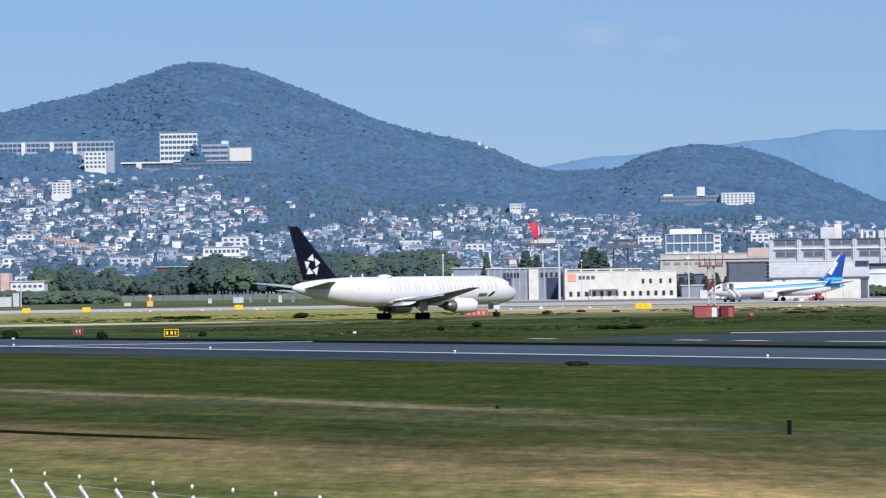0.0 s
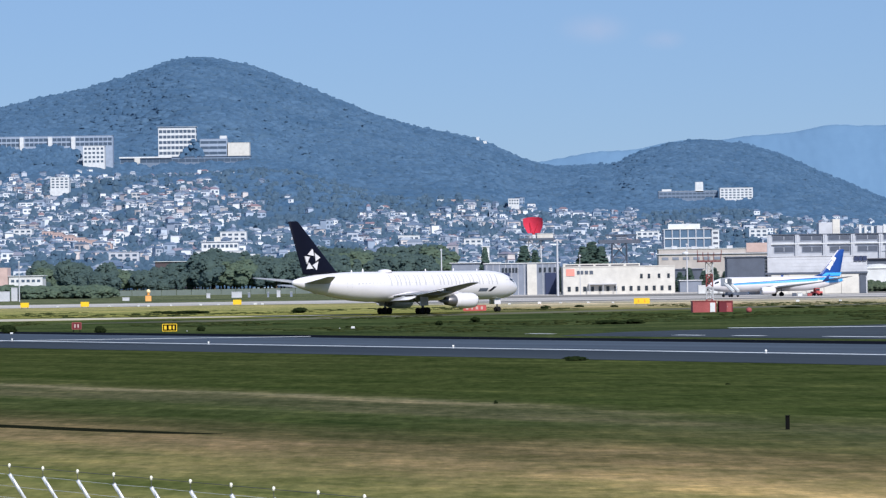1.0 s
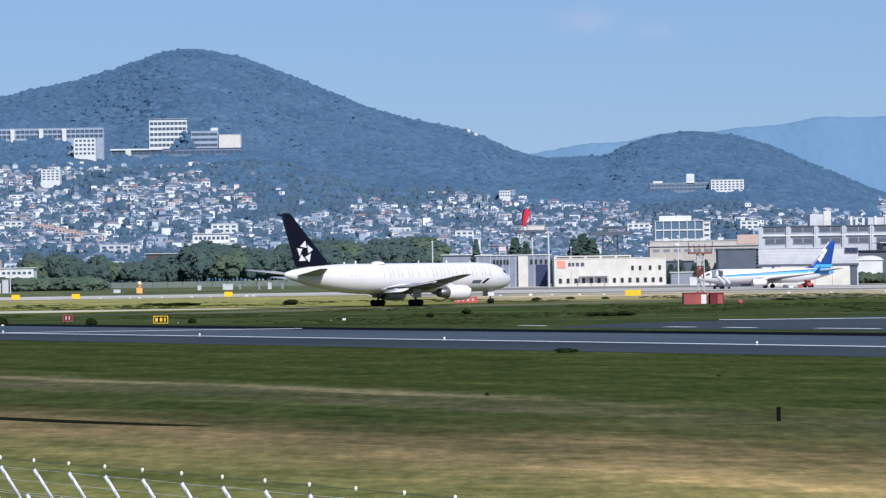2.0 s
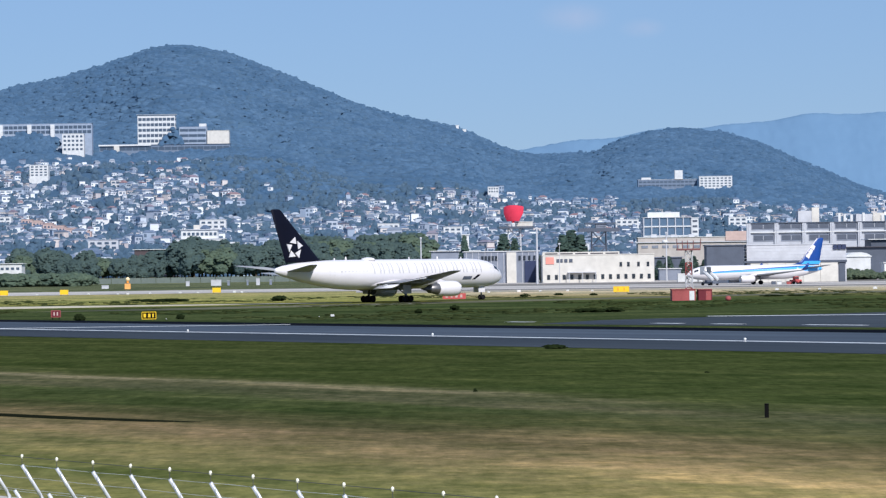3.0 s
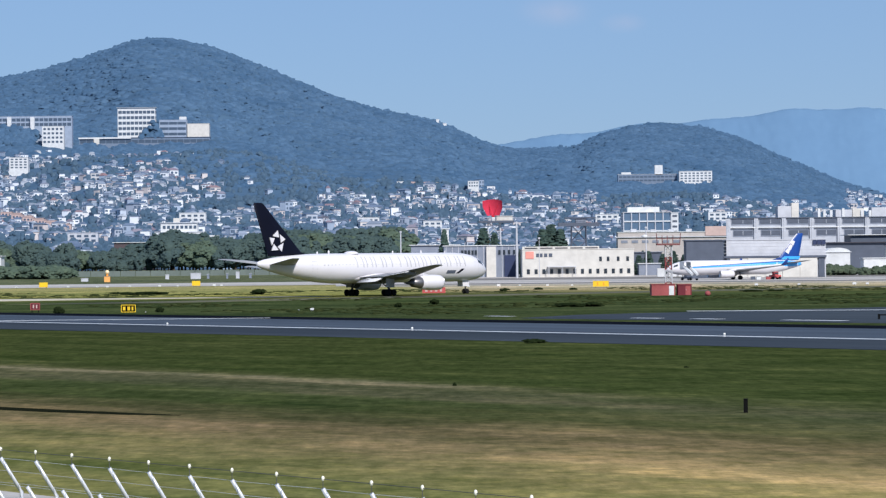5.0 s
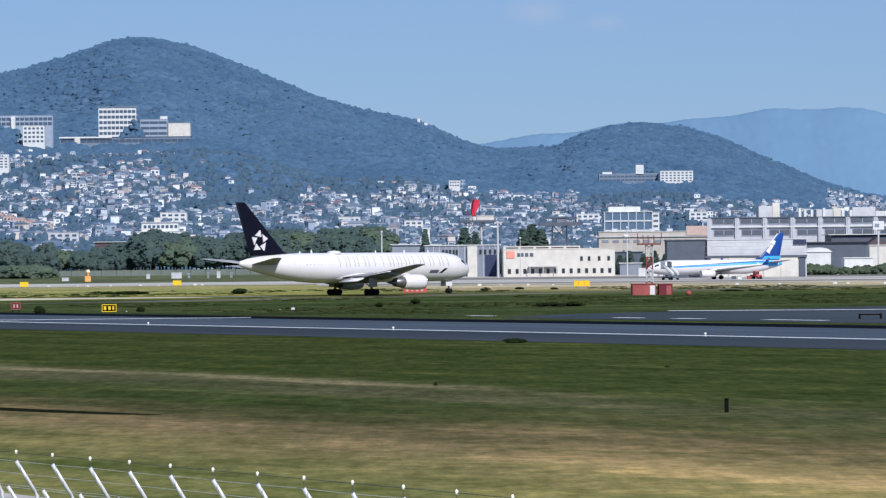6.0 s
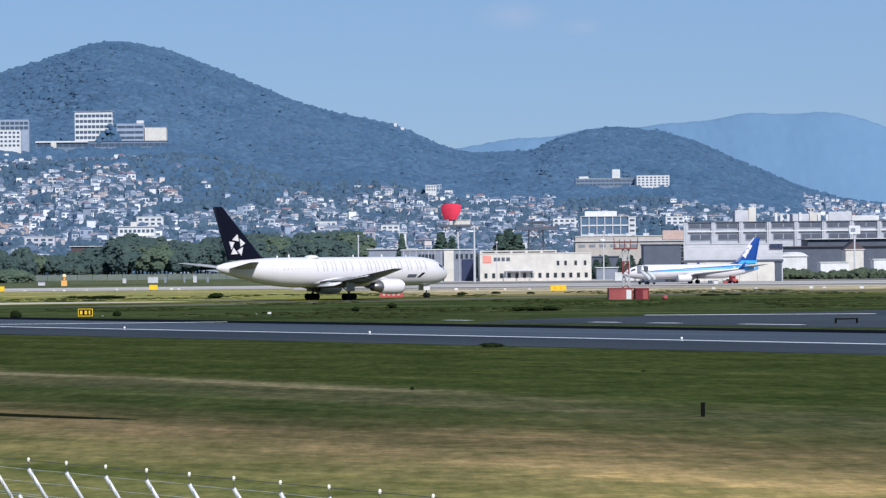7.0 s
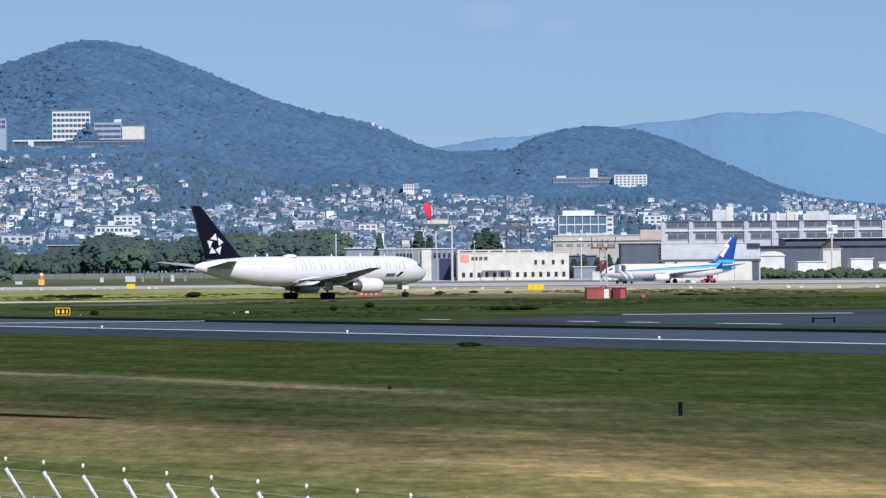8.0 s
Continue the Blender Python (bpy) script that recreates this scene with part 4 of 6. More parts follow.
M_OFFICE = plain("office_grey_panels", (0.42, 0.44, 0.49), 0.6)
b = building("terminal_block", "long grey three-storey hangar offices with dark window bands", 122.0, 236, 1150, 12, 20.8, M_OFFICE, roof=M_SLATE, lip=0.7)
for i in range(11):
    x = 122.9 + i * 10.3
    for z0, z1, inset in ((18.6, 20.0, 0.0), (14.3, 16.0, 0.6)):
        extra(b, "window_recess", x + inset - 0.3, x + 7.9, 1149.85, 1150.1, z0 - 0.5, z1 + 0.25, M_GREYWALL, "grey recessed panel")
        extra(b, "window_band", x + inset, x + 7.6, 1149.7, 1149.95, z0, z1, M_SLATE, "dark ribbon window")
        extra(b, "window_post", x + 3.9, x + 4.1, 1149.6, 1149.8, z0, z1, M_OFFICE)
    extra(b, "pilaster", x - 2.2, x - 0.7, 1149.2, 1150.3, 3, 20.5, M_OFFICE)
    extra(b, "downpipe", x - 1.5, x - 1.35, 1149.0, 1149.3, 3, 20.4, M_PALEGREY)
extra(b, "ledge", 122.0, 236, 1149.1, 1150.2, 17.0, 17.35, M_CONC)
for x0, x1, z, mt in ((140.2, 145.2, 25.0, M_PALEGREY), (145.3, 148.0, 26.2, M_CREAM), (161.7, 167.8, 23.5, M_PALEGREY), (168.0, 172.2, 23.9, M_CREAM), (175.1, 183.7, 24.2, M_PALEGREY), (183.8, 193.9, 22.7, M_CONC)):
    extra(b, "roof_room", x0, x1, 1152, 1160, 20.2, z, mt)
for x in (155, 157, 159.5, 164, 171, 174):
    extra(b, "roof_vent", x, x + 0.9, 1151.5, 1152.6, 20.2, 23.2 + (x % 3) * 0.4, M_CONC)
b = building("slate_hangar", "dark slate-grey hangar with plain walls", 83.2, 94.0, 904, 8, 11.3, M_SLATE)
b = building("hangar", "pale grey maintenance hangar with a white sliding door", 95.0, 124.0, 905, 40, 11.3, M_PALEGREY, roof=M_PALEGREY, lip=0.2)
for z in (7.2, 8.2, 9.2, 10.2):
    extra(b, "cladding_rail", 94.1, 124.1, 904.94, 905.1, z, z + 0.08, M_PALEGREY)
# Slate-coloured strip set in for the shade above the doors.
extra(b, "shade_strip", 94.1, 124.1, 904.2, 905.1, 5.9, 6.5, M_SLATE, "dark strip for the shade over the doors")
for i in range(5):
    extra(b, "sliding_door", 96.0 + i * 5.1, 101.0 + i * 5.1, 904.4 - 0.1 * (i % 2), 904.9, 0.2, 5.8, M_CREAM, "cream sliding door leaf")
extra(b, "door_opening", 121.8, 123.6, 904.6, 905.1, 0.2, 5.8, M_SLATE)
for i, (x, w) in enumerate(((120.2, 1.1), (121.45, 1.1), (122.7, 1.2))):
    extra(b, "sign_bar", x, x + w, 904.5, 905.0, 9.6, 10.9, M_BLUEDOOR, "dark blue bar lettering")
b = building("arched_store", "white arched storage tent", 132.2, 139.8, 965, 14, 7.6, M_CONC, category="tent")
o = b.matrix_basis.translation
bm = bmesh.new()
add_rings(bm, [[(3.9 * math.cos(a), yy, 7.4 - o.z + 1.4 * math.sin(a)) for a in [math.pi * i / 12 for i in range(13)]] for yy in (-7, 7)])
bmesh.ops.recalc_face_normals(bm, faces=bm.faces[:])
part("arched_roof", bm, M_CONC, b, "white curved roof")
b = building("long_shed", "long dark slate-clad shed with a low roof", 144.0, 214, 1060, 16, 11.0, M_SLATE, roof=M_ROOFDARK, lip=1.0)
building("pale_roofed_hall", "long hall with a pale flat roof", 157, 214, 1082, 16, 13.7, M_SLATE, roof=M_CONC, lip=1.2)
b = building("gatehouse", "small cream house with a brown gable roof", 157.4, 163.2, 1000, 8, 9.6, M_CREAM, category="house")
o = b.matrix_basis.translation
bm = bmesh.new()
add_rings(bm, [[(-3.4, y, 9.5 - o.z), (0, y, 12.4 - o.z), (3.4, y, 9.5 - o.z)] for y in (-4.2, 4.2)])
bmesh.ops.recalc_face_normals(bm, faces=bm.faces[:])
part("gable_roof", bm, M_BROWN, b, "brown gable roof")
building("grey_shed", "dark grey flat-roofed shed beside the cargo office", 76.6, 88.0, 1046, 10, 8.4, M_SLATE, roof=M_GREYWALL, category="shed", lip=0.5)
building("low_shed", "low grey shed with a pale roof", 77.5, 84.5, 1010, 6, 4.6, M_GREYWALL, roof=M_CONC, category="shed", lip=0.4)
for x0, x1, top in ((79.5, 82.0, 3.0), (83.0, 85.4, 3.4), (86.0, 87.4, 2.4)):
    building("white_container", "small white container parked by the apron", x0, x1, 962, 2.4, top, M_CONC, category="container", lip=0.05)
for x0, x1, top in ((147, 156, 5.6), (164, 171, 6.4), (173, 180, 5.2)):
    building("white_shed", "small white flat-roofed shed by the hedge", x0, x1, 985, 7, top, M_CONC, category="shed")
b = building("grey_hangar", "blue-grey hangar with deep blue doors", 14.0, 38.0, 1000, 24, 10.9, M_GREYWALL, roof=M_CONC, lip=0.4)
extra(b, "pillar", 27.6, 30.6, 999.0, 1000.3, 0, 10.4, M_CREAM, "cream pillar")
for x in (18.2, 33.4):
    extra(b, "hangar_door", x, x + 3.8, 999.6, 1000.2, 0.2, 7.6, M_BLUEDOOR, "deep blue door")
for x0 in (19.5, 20.6, 21.7, 22.8, 23.9, 31.5, 33.0, 34.6, 36.2):
    extra(b, "window", x0, x0 + 0.7, 999.7, 1000.2, 7.9, 9.3, M_GLASSDARK)
for i in range(12):
    extra(b, "cladding_rib", 14.6 + i * 2.0, 14.75 + i * 2.0, 999.85, 1000.1, 0.3, 10.5, M_PALEGREY)
b = building("cargo_office", "long cream two-storey cargo office with small windows", 38.6, 74.0, 985, 22, 9.4, M_CREAM, roof=M_CREAM, lip=0.15)
extra(b, "parapet", 38.6, 63.0, 985.2, 986.0, 9.3, 10.2, M_CREAM)
for i in range(5):
    extra(b, "roof_slot", 39.4 + i * 4.8, 43.4 + i * 4.8, 985.1, 985.5, 9.5, 9.85, M_ROOFDARK)
for i in range(14):
    extra(b, "window", 40.0 + i * 2.45, 40.95 + i * 2.45, 984.85, 985.1, 1.5, 3.0, M_GLASSDARK)
for x in (63.0, 65.4, 68.6, 71.6):
    extra(b, "window", x, x + 0.8, 984.85, 985.1, 5.4, 6.8, M_GLASSDARK)
extra(b, "canopy", 46.5, 55.5, 982.6, 985.1, 3.6, 3.85, M_PALEGREY, "flat entrance canopy")
for x in (46.8, 51, 55.2):
    extra(b, "canopy_post", x, x + 0.18, 982.7, 982.9, 0.2, 3.6, M_PALEGREY)
extra(b, "sign_mark", 39.6, 42.2, 984.8, 985.1, 6.4, 8.6, plain("coral_sign", (0.80, 0.30, 0.25), 0.6), "coral red square mark")
for x, w in ((43.0, 0.9), (44.2, 0.8), (45.5, 1.0), (47.0, 1.1)):
    extra(b, "sign_bar", x, x + w, 984.85, 985.1, 6.9, 8.0, M_SLATE, "dark bar lettering")


# ---- towers and masts ----
def lattice(parent, z0, z1, half0, half1, r, material, levels, name="leg"):
    """Four legs with crossed braces."""
    def corner(i, z):
        h = half0 + (half1 - half0) * (z - z0) / (z1 - z0)
        return Vector((h * (1, 1, -1, -1)[i], h * (1, -1, -1, 1)[i], z))
    for i in range(4):
        part(name, tube_bm([corner(i, z0), corner(i, z1)], r, 6), material, parent)
    for k in range(levels):
        za, zb = z0 + (z1 - z0) * k / levels, z0 + (z1 - z0) * (k + 1) / levels
        for i in range(4):
            j = (i + 1) % 4
            part("brace", tube_bm([corner(i, za), corner(j, zb)], r * 0.55, 4), material, parent)
            part("brace", tube_bm([corner(j, za), corner(i, zb)], r * 0.55, 4), material, parent)
            part("cross_bar", tube_bm([corner(i, zb), corner(j, zb)], r * 0.6, 4), material, parent)


zb = height(33.2, 1100)
tower = thing("radar_tower", pose(33.2, 1100, zb), "white steel lattice radar tower with a platform", "tower")
lattice(tower, -0.3, 19.4 - zb, 2.6, 2.1, 0.16, M_CONC, 4)
deck = part("platform", box_bm(-5.4, 7.0, -4.6, 4, 19.3 - zb, 20.0 - zb), M_SLATE, tower, "dark grey deck")
part("cabin", box_bm(0.6, 6.6, -0.2, 3.6, 20.0 - zb, 21.6 - zb, bevel=0.08), M_CREAM, tower, "cream equipment cabin")
part("cabin_roof", box_bm(0.4, 6.8, -0.4, 3.8, 21.6 - zb, 21.75 - zb), M_CONC, tower)
part("pedestal", turned_bm(((20.0 - zb, 0.8), (20.9 - zb, 0.7), (21.3 - zb, 0.5)), 12), M_CONC, tower, "white pedestal").location = (-0.4, -3.3, 0)
part("ladder_cage", tube_bm([(2.3, -2.3, 0), (2.1, -2.2, 19.4 - zb)], 0.3, 6), M_PALEGREY, tower)
for i in range(9):
    part("rail_post", tube_bm([(-5.2 + i * 1.5, -4.5, 20.0 - zb), (-5.2 + i * 1.5, -4.5, 21.0 - zb)], 0.05, 4), M_CONC, deck)
part("hand_rail", tube_bm([(-5.2, -4.5, 21.0 - zb), (6.9, -4.5, 21.0 - zb)], 0.05, 4), M_CONC, deck)
radar_top, RADAR_PHASE = (32.8, 1096.7, 21.3), 90 - 18.0
radar_dish = thing("radar_dish", pose(*radar_top), "large red mesh radar reflector turning on a tower", "radar")
bm = bmesh.new()
grid = []
for i in range(17):
    u = -1 + i / 8
    row = []
    for j in range(9):
        v = j / 8
        wid = 3.6 * (0.62 + 0.38 * min(1, v * 1.8))
        x, z = u * wid, 0.5 + v * 5.7 * (1 - 0.1 * u * u)
        row.append((x, 0.11 * x * x - 1.0 + 0.06 * (z - 2.5) ** 2, z))
    grid.append(row)
for off in (0.0, 0.12):
    for a, c in zip(grid, grid[1:]):
        for j in range(8):
            q = [a[j], a[j + 1], c[j + 1], c[j]]
            bm.faces.new([bm.verts.new((x, y + off, z)) for x, y, z in (q if off == 0 else q[::-1])])
M_MESHRED = plain("red_reflector_mesh", (0.62, 0.045, 0.085), 0.75)
part("reflector", bm, M_MESHRED, radar_dish, "curved red reflector", True)
part("turntable", turned_bm(((0, 0.6), (0.3, 0.6), (0.6, 0.35)), 14), M_RED, radar_dish)
bm = bmesh.new()
add_tube(bm, [(0, 0, 0.3), (0, -2.8, 0.9), (0, -3.0, 1.8)], 0.12, 6)
part("feed_arm", bm, M_RED, radar_dish, "red feed arm")
for x in (-1.6, 1.6):
    part("back_strut", tube_bm([(0.2 * x, 0.2, 0.5), (x, -0.4, 4.2)], 0.09, 6), M_RED, radar_dish)

zb = height(66, 1150)
tower = thing("steel_gantry", pose(66, 1150, zb), "dark steel gantry with a broad deck", "gantry")
lattice(tower, -0.3, 18.6 - zb, 3.0, 2.6, 0.18, M_SLATE, 3)
deck = part("platform", box_bm(-7.6, 7.6, -3, 3, 18.3 - zb, 19.6 - zb), M_SLATE, tower)
part("upper_deck", box_bm(-5.2, 6.4, -2.6, 2.6, 21.2 - zb, 21.6 - zb), M_SLATE, tower)
part("cabin", box_bm(-1.2, 2.6, -2.0, 2.0, 19.6 - zb, 21.2 - zb), M_GREYWALL, tower)
for i in range(12):
    part("rail_post", tube_bm([(-7.5 + i * 1.36, -2.9, 19.6 - zb), (-7.5 + i * 1.36, -2.9, 20.9 - zb)], 0.07, 4), M_SLATE, deck)
part("hand_rail", tube_bm([(-7.5, -2.9, 20.9 - zb), (7.5, -2.9, 20.9 - zb)], 0.07, 4), M_SLATE, deck)


def mast(x, y, top, r=0.22, lamp=False):
    zb = height(x, y)
    m = thing("light_mast", pose(x, y, zb), "tall grey steel apron light mast", "mast", "apron masts")
    part("pole", tube_bm([(0, 0, -0.2), (0, 0, top - zb)], r, 10, r * 0.6), M_PALEGREY, m)
    head = part("lamp_head", box_bm(-0.32, 0.32, -0.25, 0.25, top - zb - 0.5, top - zb), M_PALEGREY, m)
    if lamp:
        part("white_box", turned_bm(((0, 0.05), (0.1, 0.8), (0.5, 1.0), (0.9, 0.8), (1.1, 0.05)), 14), M_CONC, m, "white round housing", True).location = (-0.5, -0.4, top - zb - 3.6)


mast(36.0, 962, 17.9, 0.42)
mast(78.3, 990, 16.2, 0.25, True)
mast(0.1, 1000, 15.7, 0.28)
mast(-138.5, 1020, 14.0, 0.22)
mast(43.3, 970, 13.0, 0.12)

# glide path aerial with its two shelters
tower = thing("aerial_tower", pose(43.6, 506, 0), "red and white banded lattice aerial tower", "tower")
for k in range(4):
    lattice(tower, k * 2.05 - 0.05 * (k == 0), (k + 1) * 2.05, 0.5, 0.5, 0.055, M_CONC if k % 2 else M_REDBOX, 2, "leg")
deck = part("platform", box_bm(-1.9, 1.9, -0.9, 0.9, 8.1, 8.4), M_RUST, tower, "faded dull red deck")
for x in (-1.85, -1.0, -0.2, 0.7, 1.85):
    part("rail_post", tube_bm([(x, -0.85, 8.4), (x * 1.06, -0.85, 9.7 + 0.35 * (abs(x) > 1.5))], 0.07, 5), M_RUST, deck)
part("hand_rail", tube_bm([(-1.9, -0.85, 9.2), (1.9, -0.85, 9.2)], 0.05, 5), M_RUST, deck)
part("ladder", tube_bm([(0.6, -0.62, 0.1), (0.6, -0.62, 8.2)], 0.05, 5), M_CONC, tower)


def shelter(x0, x1, y0, y1, top, wall, label):
    s = thing("equipment_shelter", pose((x0 + x1) / 2, (y0 + y1) / 2, 0), label, "shelter", "aerial shelters")
    w, d = x1 - x0, y1 - y0
    part("wall", box_bm(-w / 2, w / 2, -d / 2, d / 2, -0.05, top, bevel=0.03), wall, s)
    part("roof", box_bm(-w / 2 - 0.1, w / 2 + 0.1, -d / 2 - 0.1, d / 2 + 0.1, top, top + 0.12, bevel=0.02), M_REDBOX, s)
    door = part("door", box_bm(w / 2 - 1.0, w / 2 - 0.2, -d / 2 - 0.04, -d / 2, 0.05, top - 0.2), M_CONC if wall == M_REDBOX else M_REDBOX, s)
    part("door_handle", box_bm(w / 2 - 0.9, w / 2 - 0.84, -d / 2 - 0.08, -d / 2 - 0.04, 0.8, 1.0), M_METAL, door)


shelter(40.4, 44.2, 500.5, 504, 1.75, M_REDBOX, "weathered red equipment shelter beside the aerial tower")
shelter(44.7, 46.9, 501, 504, 1.7, M_MAROON, "small maroon equipment shelter beside the aerial tower")

zb = height(160, 1000)
b = thing("box_sign", pose(160.3, 1000, zb), "white box sign on a tall grey post", "sign")
part("post", tube_bm([(0, 0, -0.2), (0, 0, 14.6 - zb)], 0.3, 8), M_PALEGREY, b)
part("box", box_bm(-1.8, 1.8, -0.7, 0.7, 14.4 - zb, 17.2 - zb, bevel=0.06), M_CONC, b)
part("face_bar", box_bm(-1.3, 0.2, -0.74, -0.7, 15.2 - zb, 16.4 - zb), M_GREYWALL, b)


# ---- leaves, trees, houses on the slope ----
_p = (1 + 5 ** 0.5) / 2
ICO_V = np.array([(-1, _p, 0), (1, _p, 0), (-1, -_p, 0), (1, -_p, 0), (0, -1, _p), (0, 1, _p), (0, -1, -_p), (0, 1, -_p), (_p, 0, -1), (_p, 0, 1), (-_p, 0, -1), (-_p, 0, 1)]) / math.hypot(1, _p)
ICO_F = np.array([(0, 11, 5), (0, 5, 1), (0, 1, 7), (0, 7, 10), (0, 10, 11), (1, 5, 9), (5, 11, 4), (11, 10, 2), (10, 7, 6), (7, 1, 8), (3, 9, 4), (3, 4, 2), (3, 2, 6), (3, 6, 8), (3, 8, 9), (4, 9, 5), (2, 4, 11), (6, 2, 10), (8, 6, 7), (9, 8, 1)])
rng = np.random.default_rng(7)


def clumps(centres, sizes, jitter=0.28):
    """Points and triangles of many rough little balls of leaves; sizes has a row of three for each."""
    n = len(centres)
    v = ICO_V[None] * (1 + rng.normal(0, jitter, (n, 12, 1)))
    a = rng.uniform(0, 6.28, n)
    c, s = np.cos(a)[:, None], np.sin(a)[:, None]
    v = np.stack([v[..., 0] * c - v[..., 1] * s, v[..., 0] * s + v[..., 1] * c, v[..., 2]], -1)
    v = v * sizes[:, None, :] + centres[:, None, :]
    f = ICO_F[None] + 12 * np.arange(n)[:, None, None]
    return v.reshape(-1, 3), f.reshape(-1, 3)


def crown(name, n, radius, tall, leaf, base, parent, material, cone=False):
    if cone:
        a = rng.uniform(0, 6.283, n)
        h = rng.uniform(0, 1, n) ** 1.3
        r = radius * (1 - h) * rng.uniform(0.55, 1.0, n) + 0.15
        c = np.stack([r * np.cos(a), r * np.sin(a), base + h * tall], 1)
        hc = np.linspace(0.04, 0.9, 14)
        core = np.stack([0 * hc, 0 * hc, base + hc * tall], 1)
        core_s = np.stack([radius * (1 - hc) * 0.78 + 0.1, radius * (1 - hc) * 0.78 + 0.1, 0 * hc + tall * 0.07], 1)
    else:
        # rounded lobes make up the crown, and small clumps sit on their skins
        m = 18
        h, b = rng.uniform(-0.85, 0.95, m), np.arange(m) * 2.4 + rng.uniform(0, 0.8, m)
        r = radius * 0.68 * np.sqrt(1 - h * h) * rng.uniform(0.6, 1.15, m)
        core = np.stack([r * np.cos(b), r * np.sin(b), base + tall * (0.5 + 0.36 * h)], 1)
        core_s = np.stack([radius * 0.44 * np.ones(m), radius * 0.44 * np.ones(m), tall * 0.19 * np.ones(m)], 1) * rng.uniform(0.75, 1.2, (m, 1))
        pick = rng.integers(0, m, n)
        out = rng.normal(0, 1, (n, 3)) + np.array((0, 0, 0.35)) + core[pick] * np.array((0.25, 0.25, 0))
        out = out / np.linalg.norm(out, axis=1, keepdims=True)
        c = core[pick] + out * core_s[pick] * rng.uniform(0.82, 1.02, (n, 1))
    s = np.full((n, 3), leaf) * rng.uniform(0.5, 1.4, (n, 1)) * np.array([1, 1, 0.7])
    v, f = clumps(np.concatenate([c, core]), np.concatenate([s, core_s]), 0.2)
    out = v - np.array((0, 0, base + tall * 0.3))
    out = out / np.maximum(np.linalg.norm(out, axis=1, keepdims=True), 1e-6) * 0.8 + np.array((0, 0, 0.5))
    ob = mesh_np(name, v, f, [material], smooth=True, lean=out, own=0.5)
    ob.parent = parent
    return ob


def tree(label, tall, spread, material, n=720, leaf=0.55, cone=False):
    t = thing("tree", pose(0, 0, 0), label, "tree", "trees behind the apron")
    bm = bmesh.new()
    add_tube(bm, [(0, 0, -0.3), (0.1, 0.05, tall * 0.3), (0.0, 0.15, tall * 0.72)], 0.028 * tall, 8, 0.008 * tall)
    for i in range(5):
        a = i * 2.4
        z = tall * (0.26 + 0.08 * i)
        add_tube(bm, [(0, 0.05, z), (spread * 0.45 * math.cos(a), spread * 0.45 * math.sin(a), z + tall * 0.16)], 0.012 * tall, 5, 0.004 * tall)
    part("trunk", bm, M_BARK, t)
    crown("crown", n, spread, tall * (0.92 if cone else 0.86), leaf, tall * (0.06 if cone else 0.12), t, material, cone)
    return t


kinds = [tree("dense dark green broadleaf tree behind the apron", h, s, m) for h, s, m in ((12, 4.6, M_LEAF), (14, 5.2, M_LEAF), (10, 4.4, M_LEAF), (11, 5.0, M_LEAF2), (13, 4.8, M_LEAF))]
spots = []
for i in range(112):
    way = -0.1273 + i * 0.001155 + random.uniform(-0.0004, 0.0004)
    y = random.choice((1235, 1265, 1300, 1330)) + random.uniform(-12, 12)
    x = (way - 0.0018) * y
    tall = 11.0 + 5.0 * (way > -0.0764) + 1.6 * math.sin(way * 149) + random.uniform(-1.2, 1.2) + 2.5 * (way > -0.0164) - (3.4 if y < 1260 else 0.0)
    spots.append((x, y, tall * 0.42 if way < -0.1185 else tall))
used = set()
for i, (x, y, tall) in enumerate(spots):
    k = 3 if random.random() < 0.12 else random.choice((0, 1, 2, 4))
    nominal = (12, 14, 10, 11, 13)[k]
    m = pose(x, y, height(x, y) - 0.1, 0, 0, random.uniform(0, 360))
    if k in used:
        o = copy_thing(kinds[k], m)
        o.scale = (tall / nominal * random.uniform(0.95, 1.3),) * 2 + (tall / nominal,)
    else:
        used.add(k)
        kinds[k].matrix_basis = m
for k in range(5):
    if k not in used:
        kinds[k].matrix_basis = pose(-60 + k * 9, 1300, height(-60, 1300) - 0.1)
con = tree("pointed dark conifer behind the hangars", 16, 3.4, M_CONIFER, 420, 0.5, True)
con.matrix_basis = pose(15.0, 1060, height(15, 1060) - 0.1)
for x, y, k, wide in ((27.8, 1042, 1.02, 1.6), (31.8, 1046, 0.92, 1.4), (47.6, 1040, 0.98, 1.7), (50.5, 1044, 1.08, 1.9), (53.6, 1042, 0.98, 1.7), (78.5, 1022, 0.42, 2.2), (82.0, 1028, 0.50, 2.0), (86.5, 1024, 0.44, 2.2), (90.5, 1030, 0.5, 2.2), (94.5, 1034, 0.42, 2.4), (57.5, 1050, 0.62, 1.0), (61.5, 1052, 0.55, 1.0), (67, 1052, 0.5, 1.1), (20.5, 1065, 0.6, 0.9), (75, 1060, 0.55, 1.0), (83, 1064, 0.5, 1.2), (39.5, 1052, 0.62, 1.2)):
    o = copy_thing(con, pose(x, y, height(x, y) - 0.1, 0, 0, x * 31))
    o.scale = (k * wide, k * wide, k)


def shrub(label, material, n=150, radius=2.0, tall=2.2, leaf=0.34):
    s = thing("shrub", pose(0, 0, 0), label, "shrub")
    crown("foliage", n, radius, tall, leaf, 0.0, s, material)
    return s


